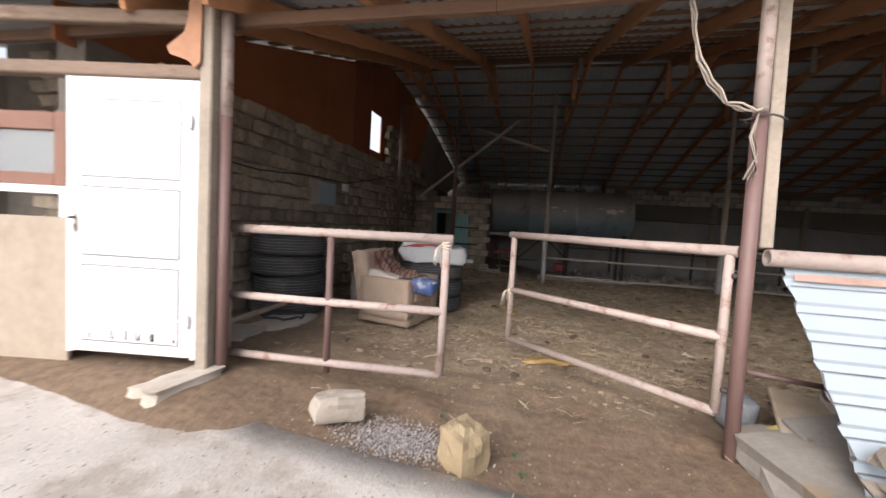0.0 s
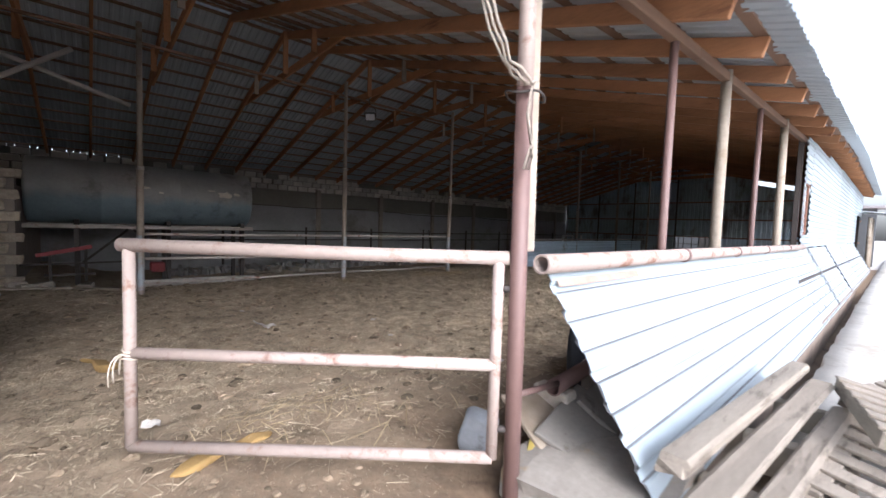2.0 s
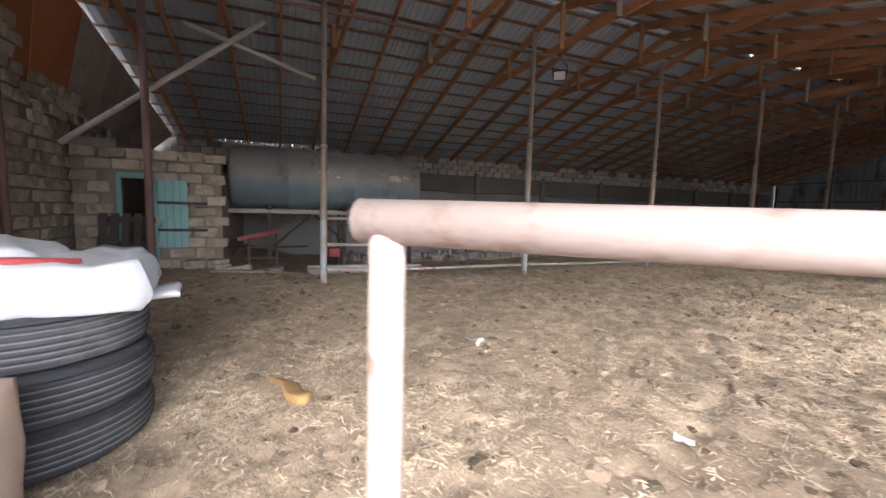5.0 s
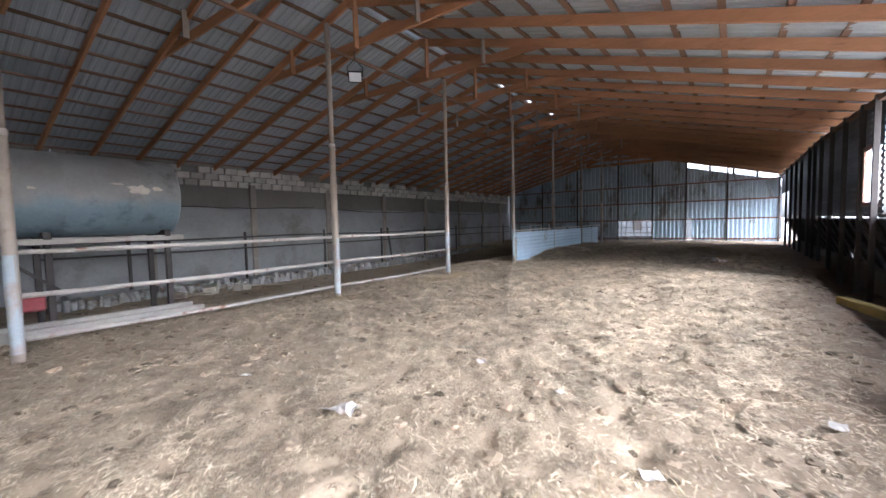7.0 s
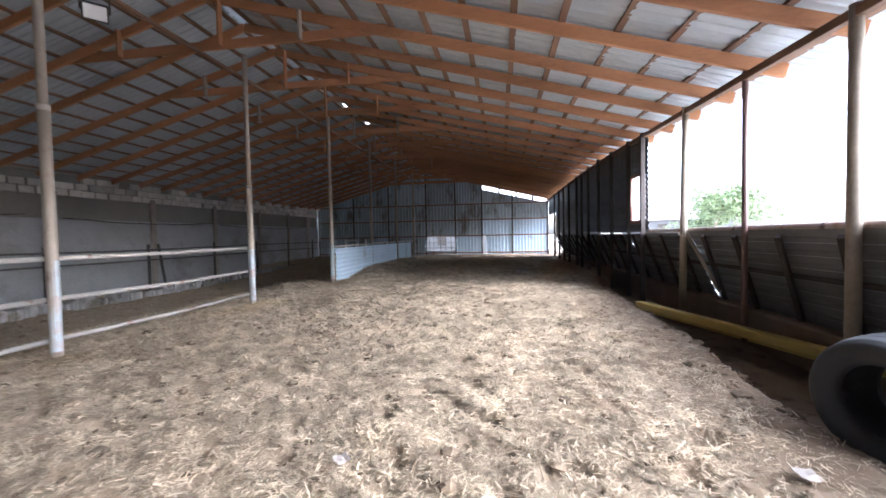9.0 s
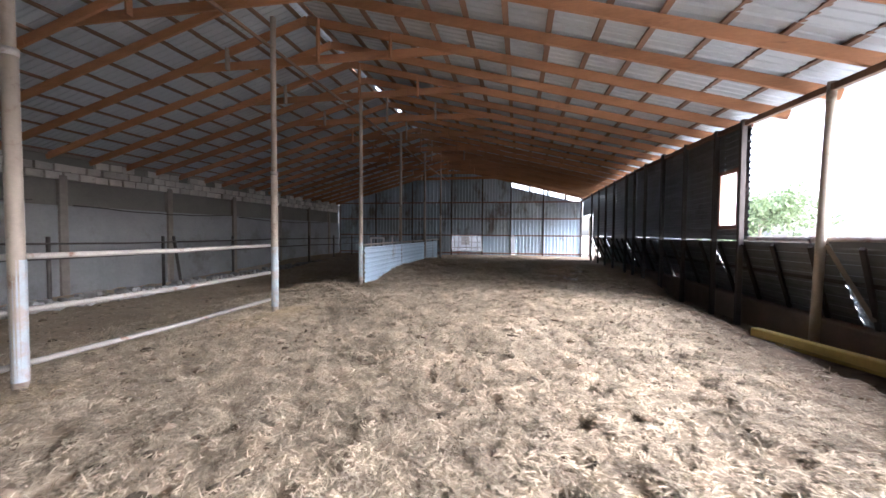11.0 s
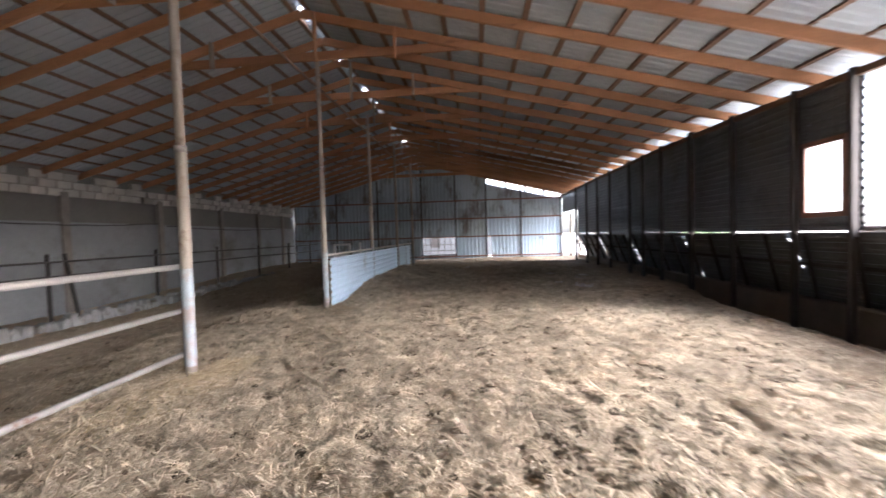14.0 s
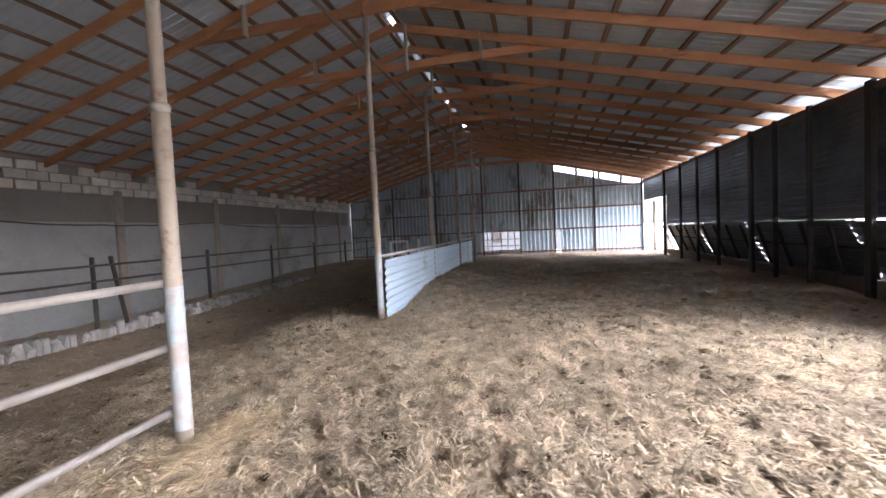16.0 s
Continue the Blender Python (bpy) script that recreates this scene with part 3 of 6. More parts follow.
# leaning skirt of sheets below the rail
skirt = thing("sheet_skirt", "pale corrugated sheets leaning outwards from the rail to the ground", "cladding", kind="structure")
xs = [2.0, 7.95, 10.9, 14.05, 17.4, 20.5, 23.6]
SK0, SK1 = Vector((0, 3.37, 1.20)), Vector((0, 2.82, 0.13))
rs = random.Random(14)
for xa, xb in zip(xs, xs[1:]):
    tilt = random.uniform(-0.02, 0.02)
    a, b = xa + (0.05 if xa > 8 else 0.0), xb - (0.05 if xb > 8 else -0.03)
    down_x = 0.18 if xa < 9 else 0.02
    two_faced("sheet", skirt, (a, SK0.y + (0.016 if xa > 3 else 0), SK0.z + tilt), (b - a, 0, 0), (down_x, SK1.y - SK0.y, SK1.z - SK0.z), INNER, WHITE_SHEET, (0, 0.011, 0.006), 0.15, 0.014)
    if xb > 8:
        bm = B()
        for k in range(8):
            f0, f1 = (k + rs.uniform(0.0, 0.12)) / 8, (k + rs.uniform(0.7, 1.0)) / 8
            q = [Vector((xb + u, 0, 0)) + SK0.lerp(SK1, f) + Vector((0.02 * f, 0.008, 0)) for u, f in ((-0.08, f0), (0.08, f0), (0.08, f1), (-0.08, f1))]
            bm.faces.new([bm.verts.new(p) for p in q])
        part("lap_strip", bm, INNER, skirt, "torn laps at the sheet joint with gaps of light")
stain = B()
rs = random.Random(31)
nrm = Vector((0, -0.889, 0.457)) * 0.0155
down = (SK1 - SK0).normalized()
top_pts, low_pts = [], []
for i in range(13):
    base = Vector((2.05 + 0.92 * i / 12, SK0.y, SK0.z)) + down * 0.085 + nrm
    w = 0.021 + rs.uniform(-0.002, 0.003)
    top_pts.append(stain.verts.new(base - down * w))
    low_pts.append(stain.verts.new(base + down * w))
for i in range(12):
    stain.faces.new((top_pts[i], top_pts[i + 1], low_pts[i + 1], low_pts[i]))
part("rust_streak", stain, mat("faded_rust", (0.32, 0.215, 0.175), 0.9, var=0.3, scale=6, fine=40, bump=0.3), skirt, "faded rust streak")
x = 2.75
while x < 24:
    bm = B()
    beam(bm, (x, SK0.y + 0.06, SK0.z - 0.05), (x + 0.45, SK1.y + 0.07, SK1.z), 0.05, 0.06)
    part("strut", bm, DARK_STEEL, skirt, "dark slanting strut")
    x += 0.78
bm = B()
beam(bm, (2.3, 3.16, 0.72), (24.6, 3.16, 0.72), 0.04, 0.05)
part("mid_rail", bm, DARK_STEEL, skirt)
# kerb colour holds the shade behind the skirt as well as earth
bm = B()
beam(bm, (2.3, 2.96, -0.08), (24.6, 2.96, -0.08), 0.2, 0.52, 0.02)
part("kerb", bm, mat("earthy_kerb", (0.19, 0.15, 0.12), 0.95, var=0.3, scale=3, fine=30, bump=0.7), skirt, "low earthy kerb, darkened for the shade behind the skirt")

# ---- posts ----
FADED_BLUE = mat("faded_blue_paint", (0.33, 0.37, 0.40), 0.7, var=0.2, scale=4, fine=30, bump=0.3, spots=(0.34, 0.29, 0.255), spot_scale=4, spot_at=0.47, alpha_soft=0.12)
for i, x in enumerate(POSTS):
    post = thing("steel_post", "worn galvanised pipe post with rust and old pale paint", "post", "posts down the middle", at=(x, LINE_Y + (0.05 if x > 10 else 0), 0))
    lean = random.uniform(-0.02, 0.02)
    joint = 2.62 if i % 2 else 2.2
    for z0, z1, r in ((-0.45, joint, 0.054), (joint - 0.02, 4.62, 0.044)):
        bm = B()
        tube(bm, [(lean * z0 / 4, 0, z0), (lean * z1 / 4, 0, z1)], r, 14)
        part("shaft", bm, PIPE_TAN, post)
    bm = B()
    tube(bm, [(lean * 0.65, 0, joint - 0.03), (lean * 0.65, 0, joint + 0.03)], 0.06, 14)
    part("collar", bm, PIPE_GREY, post)
    bm = B()
    tube(bm, [(0, 0, 0.1), (0, 0, 1.05)], 0.0555, 14, caps=False)
    part("paint_band", bm, FADED_BLUE, post, "flaking pale blue paint")
for i, (x, y, z1) in enumerate(((-1.35, LINE_Y, 4.3), (-2.85, 10.85, 4.4))):
    bm = B()
    tube(bm, [(x, y, -0.1), (x, y, z1)], 0.05, 12)
    solid("dark_post", bm, PIPE_BROWN, "brown steel post near the block wall", "post", group="brown inner posts")
for a, b, m, nm in (((-2.3, LINE_Y + 0.07, 1.99), (0.15, LINE_Y + 0.07, 3.95), PIPE_GREY, "brace_pole"), ((-0.9, LINE_Y + 0.13, 3.76), (0.86, LINE_Y + 0.1, 3.24), PIPE_GREY, "brace_pole")):
    bm = B()
    tube(bm, [a, b], 0.038, 9)
    solid(nm, bm, m, "worn grey pole bracing the middle posts", "brace", group="brace poles")
FRONT_POSTS = ((3.62, 0), (4.98, 1), (6.45, 0), (8.1, 1))
for x, kind in FRONT_POSTS:
    bm = B()
    if kind:
        tube(bm, [(x, FRONT, -0.1), (x - (0.13 if x > 8 else 0), FRONT, wall_top(x) + 0.02)], [0.054, 0.048], 12)
        solid("timber_post", bm, OLD_WOOD, "pale peeled round timber post under the eave", "post", group="timber posts at the front")
    else:
        tube(bm, [(x, FRONT, -0.1), (x, FRONT, wall_top(x) + 0.02)], 0.031, 12)
        solid("pipe_post", bm, PIPE_BROWN, "brown painted pipe post under the eave", "post", group="pipe posts at the front")
bm = B()
beam(bm, (8.0, FRONT - 0.03, 1.17), (7.79, 3.02, 0.30), 0.06, 0.05)
solid("strut", bm, OLD_WOOD, "pale timber strut leaning against the skirt sheets", "strut")
gp = thing("gate_post", "brown pipe gate post beside a weathered timber", "post", "gate posts", at=(1.9, FRONT, 0))
bm = B()
tube(bm, [(-0.02, 0, -0.15), (-0.05, 0, 2.05)], 0.041, 14)
part("pipe", bm, PIPE_BROWN, gp, "brown painted pipe")
bm = B()
tube(bm, [(-0.05, 0, 2.05), (-0.06, 0, 2.85)], 0.039, 14)
part("upper_pipe", bm, PIPE_PINK, gp, "bare chalky upper pipe")
bm = B()
beam(bm, (0.055, 0.03, 1.28), (0.02, 0.03, 2.85), 0.055, 0.07)
part("timber", bm, OLD_WOOD, gp, "weathered timber")
bm = B()
tube(bm, [(-0.055 + 0.115 * math.cos(a) + 0.03, 0.015 + 0.075 * math.sin(a), 2.02 + 0.01 * math.sin(3 * a)) for a in [i * 0.3 for i in range(22)]], 0.006, 6)
part("wire_tie", bm, DARK_STEEL, gp)
gp = thing("gate_post", "brown pipe gate post with a bare pale top", "post", "gate posts", at=(-1.6, 3.3, 0))
bm = B()
tube(bm, [(0, 0, 0.0), (-0.01, 0, 2.0)], 0.045, 14)
part("pipe", bm, PIPE_BROWN, gp)
bm = B()
tube(bm, [(-0.01, 0, 2.0), (-0.01, 0, 2.75)], 0.045, 14)
part("upper_pipe", bm, PIPE_PINK, gp, "bare chalky upper pipe")

bm = B()
tube(bm, [(1.91, FRONT - 0.095, 1.23), (9.9, FRONT - 0.095, 1.22)], 0.048, 14, hollow=True)
rail = thing("long_rail", "long chalky pink pipe rail over the leaning sheets", "rail")
part("pipe", bm, PIPE_PINK, rail)
for x in (3.8, 5.35, 6.75, 8.3):
    bm = B()
    tube(bm, [(x, FRONT - 0.095, 1.225), (x + 0.05, FRONT - 0.095, 1.225)], 0.054, 14)
    part("weld_collar", bm, PIPE_BROWN, rail, "rusty weld collar")


# ---- gates ----
def gate(a, b, label, mid_upright):
    (xa, ya, z0, z1), (xb, yb, w0, w1) = a, b
    g = thing("gate", label, "gate", "pair of pipe gates")
    u = (Vector((xb, yb, 0)) - Vector((xa, ya, 0))).normalized()
    for k, r in ((0, 0.03), (0.47, 0.03), (1, 0.034)):
        bm = B()
        e = 0.045 if k == 1 else 0.0
        p, q = Vector((xa, ya, z0 + (z1 - z0) * k)), Vector((xb, yb, w0 + (w1 - w0) * k))
        tube(bm, [p - u * e, p * 0.66 + q * 0.34 + Vector((0, 0, random.uniform(-0.006, 0.006))), q + u * e], r, 14)
        part("rail", bm, PIPE_PINK, g)
    for x, y, p, q in (a, b):
        bm = B()
        tube(bm, [(x, y, p), (x, y, q)], 0.028, 14)
        part("upright", bm, PIPE_PINK, g)
    if mid_upright:
        bm = B()
        m = (Vector((xa, ya, z0)) + Vector((xb, yb, w0))) * 0.5
        tube(bm, [(m.x, m.y, z0 - 0.05), (m.x, m.y, z1)], 0.026, 12)
        part("middle_upright", bm, PIPE_BROWN, g, "brown middle upright")
    for k in (0.15, 0.85):
        bm = B()
        z = z0 + (z1 - z0) * k
        tube(bm, [Vector((xa, ya, z)) - u * 0.01, Vector((xa, ya, z)) - u * 0.07], 0.018, 8)
        part("hinge", bm, DARK_STEEL, g)
    return g


gate((-1.7, 3.47, 0.2, 1.19), (0.05, 3.46, 0.25, 1.21), "chalky pink pipe gate with rust, standing nearly closed", True)
gate((1.8, 3.49, 0.25, 1.25), (0.46, 4.74, 0.22, 1.25), "chalky pink pipe gate with rust, swung open inwards", False)


def twine(name, at, seed, label):
    r = random.Random(seed)
    t = thing(name, label, "twine", at=at)
    bm = B()
    for j in range(3):
        tube(bm, [(0.034 * math.cos(a), 0.034 * math.sin(a), -0.02 + 0.02 * j + 0.006 * math.sin(2 * a + j)) for a in [i * 0.45 for i in range(15)]], 0.005, 5)
    part("wrap", bm, TWINE, t)
    for j in range(6):
        bm = B()
        a = 2.6 + r.uniform(-0.9, 0.9)
        l = r.uniform(0.07, 0.2)
        pts = [(0.034 * math.cos(a) + l * k / 5 * math.cos(a) * (0.8 - 0.1 * k), 0.034 * math.sin(a) + l * k / 5 * math.sin(a) * 0.5, -0.9 * l * (k / 5) ** 1.6 + r.uniform(-0.006, 0.006)) for k in range(6)]
        tube(bm, pts, 0.004, 5)
        part("loose_end", bm, TWINE, t)


TWINE = mat("pale_twine", (0.60, 0.53, 0.44), 0.9, var=0.2, scale=10, fine=80, bump=0.4)
twine("twine_tie", (0.46, 4.74, 0.70), 3, "pale twine knotted round the open gate")
twine("twine_tie", (0.05, 3.46, 1.17), 5, "pale twine loop hanging from the gate corner")
CABLE = mat("dusty_cable", (0.36, 0.31, 0.26), 0.8, var=0.3, scale=8, fine=60, bump=0.3)
# cable looped from the roof to the gate post
cb = thing("hanging_cable", "bundle of pale cable looping down to the gate post", "cable")
for j in range(3):
    r = random.Random(j)
    bm = B()
    base = [(1.41, 2.95), (1.42, 2.67), (1.48, 2.33), (1.64, 2.10), (1.78, 2.05), (1.84, 2.06)]
    pts = []
    for i in range(21):
        t = i / 20 * 5
        k = min(4, int(t))
        f = t - k
        pts.append((base[k][0] * (1 - f) + base[k + 1][0] * f + r.uniform(-0.012, 0.012), 3.34 + 0.02 * j, base[k][1] * (1 - f) + base[k + 1][1] * f + r.uniform(-0.012, 0.012)))
    tube(bm, pts, 0.0065, 6)
    part("strand", bm, CABLE, cb)
for j in range(3):
    bm = B()
    tube(bm, [(1.81, 3.35, 2.03), (1.79 - 0.01 * j, 3.34, 1.9), (1.82, 3.34, 1.8 - 0.04 * j), (1.76 + 0.02 * j, 3.34, 1.66)], 0.005, 6)
    part("loose_end", bm, CABLE, cb)

# rails between the middle posts
for xa, xb in ((0.97, 4.82), (4.82, 8.15)):
    f = thing("pipe_fence", "three worn pipe rails fixed between the middle posts", "fence", "pipe fence bays")
    for z, sag in ((1.07, 0.01), (0.64, 0.02), (0.21, 0.02)):
        bm = B()
        tube(bm, [(xa + 0.03, LINE_Y + 0.075, z), ((xa + xb) / 2, LINE_Y + 0.08, z - sag), (xb + 0.06, LINE_Y + 0.075, z)], 0.026, 10)
        part("rail", bm, PIPE_GREY, f)
f = thing("feed_fence", "dark steel feed fence on a pale concrete kerb", "fence")
for x in (3.6, 6.4, 9.2, 12.0, 12.35, 14.8, 17.4, 20.0, 22.6, 25.0):
    bm = B()
    tube(bm, [(x + (0.28 if x == 12.35 else 0), 16.85, -0.5), (x, 16.85, 1.15)], 0.04, 8)
    part("post", bm, DARK_STEEL, f)
for z in (1.0, 0.68):
    bm = B()
    xs = steps(2.0, 26, 3.0)
    tube(bm, [(x, 16.80, z + random.uniform(-0.03, 0.03)) for x in xs], 0.022, 8)
    part("rail", bm, DARK_STEEL, f)
bm = B()
n = 210
for i in range(n):
    xa, xb = 2.0 + 24 * i / n, 2.0 + 24 * (i + 1) / n
    zt = -0.26 + 0.10 * ease(10, 24, xa) + random.uniform(-0.10, 0.05)
    box(bm, ((xa + xb) / 2, 16.7 + random.uniform(-0.06, 0.06), zt - 0.15), (xb - xa + random.uniform(-0.02, 0.03), 0.28, 0.5), Matrix.Rotation(random.uniform(-0.5, 0.5), 3, random.choice("XYZ")), 0.03)
solid("feed_kerb", bm, mat("limewashed_concrete", (0.27, 0.262, 0.25), 0.95, var=0.3, scale=3, fine=30, bump=0.8, spots=(0.17, 0.15, 0.12), spot_scale=3, spot_at=0.52), "broken pale concrete kerb along the feed passage", "kerb", "structure")

# ---- partition ----
pa = thing("partition", "pale blue corrugated sheet partition with a pipe rail on top", "partition")
for xa, xb in ((11.86, 15.3), (15.25, 18.8), (18.75, 21.6)):
    bm = B()
    ribbed(bm, (xa, LINE_Y - 0.03 + 0.012 * (xa - 11.8), -0.05), (xb - xa, 0.012 * (xb - xa), 0), (0, 0, 0.98), 0.12, 0.02, 2, ragged=0.02)
    part("sheet", bm, PARTITION, pa)
bm = B()
tube(bm, [(11.8, LINE_Y + 0.05, 0.98), (22.2, LINE_Y + 0.15, 1.0)], 0.03, 10)
part("top_rail", bm, PIPE_GREY, pa)
for x in (13.5, 17.0, 20.5):
    bm = B()
    beam(bm, (x, LINE_Y + 0.09, -0.1), (x, LINE_Y + 0.09, 0.98), 0.05, 0.05)
    part("upright", bm, DARK_STEEL, pa)
fe = thing("pen_gate", "small pale steel frame standing behind the partition", "frame")
for a, b in (((17.0, 12.6, -0.2), (17.0, 12.6, 1.12)), ((17.0, 12.1, -0.2), (17.0, 12.1, 1.12)), ((17.0, 12.6, 1.1), (17.0, 12.1, 1.1)), ((17.0, 12.6, 0.75), (17.0, 12.1, 0.75)), ((17.3, 11.85, -0.2), (17.3, 11.85, 1.15))):
    bm = B()
    beam(bm, a, b, 0.06, 0.06)
    part("bar", bm, PVC, fe)

# ---- doorway wall at the entrance ----
def placed(ob, m):
    ob.matrix_world = m
    return ob


DOORWALL = pose(-1.735, 3.212, 0, 0, 0, 189.3)


def slab(bm, x0, x1, y0, y1, z0, z1, bevel=0.005):
    return box(bm, ((x0 + x1) / 2, (y0 + y1) / 2, (z0 + z1) / 2), (x1 - x0, y1 - y0, z1 - z0), None, bevel)


door = placed(thing("door_1", "closed white panelled door with dirt along its foot", "door", kind="structure"), DOORWALL)
bm = B()
slab(bm, 0.0, 0.045, -0.03, 0.03, 0.21, 2.22)
slab(bm, 0.945, 0.99, -0.03, 0.03, 0.21, 2.22)
slab(bm, 0.045, 0.945, -0.03, 0.03, 2.17, 2.22)
part("frame", bm, PVC, door)
leaf = part("leaf", slab(B(), 0.05, 0.94, -0.02, 0.035, 0.225, 2.165, 0.006), PVC, door)
SEAL = mat("grey_seal", (0.24, 0.24, 0.25), 0.6, var=0.1, bump=0.1)
for z0, z1 in ((0.31, 0.87), (0.945, 1.44), (1.515, 2.06)):
    bm = B()
    for a, b, c, d in ((0.125, 0.865, z0 - 0.006, z0 + 0.004), (0.125, 0.865, z1 - 0.004, z1 + 0.006), (0.119, 0.127, z0, z1), (0.863, 0.871, z0, z1)):
        slab(bm, a, b, 0.036, 0.039, c, d, 0)
    part("panel_seal", bm, SEAL, leaf, "thin grey seal")
    part("panel", slab(B(), 0.13, 0.86, 0.03, 0.042, z0 + 0.005, z1 - 0.005, 0.004), PVC, leaf)
for z in (0.5, 1.93):
    bm = B()
    slab(bm, 0.035, 0.07, 0.036, 0.06, z - 0.05, z + 0.05, 0.006)
    slab(bm, 0.03, 0.12, 0.036, 0.05, z - 0.006, z + 0.006, 0)
    part("hinge", bm, PVC, door)
bm = B()
slab(bm, 0.893, 0.923, 0.037, 0.045, 1.10, 1.24, 0.004)
part("handle_plate", bm, PIPE_GREY, leaf)
bm = B()
tube(bm, [(0.908, 0.04, 1.21), (0.908, 0.085, 1.21), (0.905, 0.09, 1.21)], 0.009, 8)
slab(bm, 0.900, 0.916, 0.046, 0.052, 1.12, 1.16, 0.002)
part("handle", bm, DARK_STEEL, leaf, "dark handle stub and keyhole")
bm = B()
r = random.Random(8)
for i in range(16):
    x = r.choice((0.16, 0.3, 0.33, 0.42, 0.45, 0.5, 0.62, 0.8)) + r.uniform(-0.02, 0.02)
    h = r.uniform(0.015, 0.07)
    slab(bm, x, x + r.uniform(0.006, 0.016), 0.0425, 0.0432, 0.33, 0.33 + h, 0)
part("dirt_mark", bm, DARK_STEEL, leaf, "dark splashes of dirt")

fw = placed(thing("wall_front_left", "patched plywood and window frames beside the white door", "wall", kind="structure"), DOORWALL)
part("plywood", slab(B(), 0.995, 2.7, -0.02, 0.015, 0.12, 1.20, 0.003), PLYWOOD, fw, "stained plywood sheet")
bm = B()
slab(bm, 0.995, 1.05, -0.03, 0.03, 1.20, 1.43)
slab(bm, 1.05, 2.7, -0.03, 0.03, 1.37, 1.43)
part("pale_frame", bm, PVC, fw, "pale painted strip of an old window frame")
bm = B()
for a, b, c, d in ((0.995, 1.085, 1.43, 1.96), (1.085, 2.4, 1.43, 1.52), (1.085, 2.4, 1.83, 1.96), (1.62, 1.7, 1.52, 1.83)):
    slab(bm, a, b, -0.035, 0.03, c, d)
part("brown_frame", bm, BROWN_PAINT, fw, "brown painted window frame")
glass = bpy.data.materials.new("dusty_glass")
glass.use_nodes = True
gb = glass.node_tree.nodes["Principled BSDF"]
gb.inputs["Base Color"].default_value = (0.55, 0.6, 0.62, 1)
gb.inputs["Roughness"].default_value, gb.inputs["Transmission Weight"].default_value = 0.25, 0.75
part("pane", slab(B(), 1.085, 2.4, -0.006, 0.0, 1.52, 1.83, 0), glass, fw, "dusty glass pane")
STAINED = mat("stained_timber", (0.21, 0.15, 0.11), 0.9, var=0.35, scale=2, fine=25, bump=0.6, stretch=(0.4, 3, 3), spots=(0.12, 0.08, 0.055), spot_scale=3, spot_at=0.54)
part("head_beam", slab(B(), -0.08, 2.75, -0.06, 0.045, 2.225, 2.32, 0.01), STAINED, fw, "weathered head beam")
part("jamb", slab(B(), -0.1, -0.01, -0.06, 0.05, 0.1, 2.78, 0.01), OLD_WOOD, fw, "weathered split jamb post")
part("top_beam", slab(B(), -0.1, 2.75, -0.04, 0.03, 2.60, 2.70, 0.01), STAINED, fw)
bm = B()
prof = [(0.0, 2.80), (0.01, 2.33), (0.05, 2.29), (0.10, 2.34), (0.16, 2.36), (0.23, 2.38), (0.25, 2.43), (0.2, 2.47), (0.13, 2.53), (0.10, 2.62), (0.09, 2.80)]
f1 = [bm.verts.new((x - 0.04, 0.06, z)) for x, z in prof]
f2 = [bm.verts.new((x - 0.04, 0.075, z)) for x, z in prof]
bm.faces.new(f1[::-1])
bm.faces.new(f2)
for i in range(len(prof)):
    j = (i + 1) % len(prof)
    bm.faces.new((f1[i], f1[j], f2[j], f2[i]))
part("torn_board", bm, mat("torn_hardboard", (0.42, 0.22, 0.13), 0.85, var=0.2, scale=3, fine=25, bump=0.3), fw, "torn reddish hardboard scrap")


bm = B()
slab(bm, -7.0, LEFT - 0.4, 5.2, 5.5, -0.1, 4.0, 0)
slab(bm, -7.3, -7.0, 2.4, 5.5, -0.1, 3.3, 0)
annex = solid("wall_annex", bm, MORTAR, "limestone wall of the annex beside the barn", "wall", "structure")

# ---- stones, kerb block, gravel ----
def stone(name, at, size, seed, material, label, turn=0, sharp=0.0):
    r = random.Random(seed)
    bm = B()
    bmesh.ops.create_cube(bm, size=1)
    bmesh.ops.subdivide_edges(bm, edges=bm.edges[:], cuts=4, use_grid_fill=True)
    off = r.uniform(0, 50)
    for v in bm.verts:
        p = v.co.copy()
        ball = p.normalized() * 0.62
        p = p * (0.6 + sharp) + ball * (0.4 - sharp)
        p += p.normalized() * (0.14 * noise.noise(p * 2.2 + Vector((off, 0, 0))) + 0.04 * noise.noise(p * 7 + Vector((off, 3, 0))))
        v.co = Vector((p.x * size[0], p.y * size[1], p.z * size[2]))
    for f in bm.faces:
        f.smooth = False
    ob = solid(name, bm, material, label, "stone")
    ob.matrix_world = pose(*at, r.uniform(-6, 6), r.uniform(-6, 6), turn)
    return ob


TAN_STONE = mat("tan_stone", (0.29, 0.225, 0.135), 0.9, var=0.2, scale=5, fine=40, bump=0.7)
PALE_STONE = mat("pale_stone", (0.42, 0.37, 0.31), 0.95, var=0.2, scale=5, fine=40, bump=0.9, spots=(0.40, 0.33, 0.27), spot_scale=6, spot_at=0.58)
stone("loose_stone", (-0.5, 3.05, 0.12), (0.31, 0.15, 0.16), 1, PALE_STONE, "pale rough limestone lump lying before the gate", 38, 0.0)
stone("loose_stone", (0.34, 2.83, 0.12), (0.2, 0.2, 0.24), 2, TAN_STONE, "tan rounded stone lying before the gate", 50, 0.16)
stone("kerb_block", (-1.69, 3.02, 0.085), (0.25, 0.52, 0.15), 3, bpy.data.materials["limestone"], "long low concrete block at the foot of the door post", -8, 0.3)
bm = B()
r = random.Random(4)
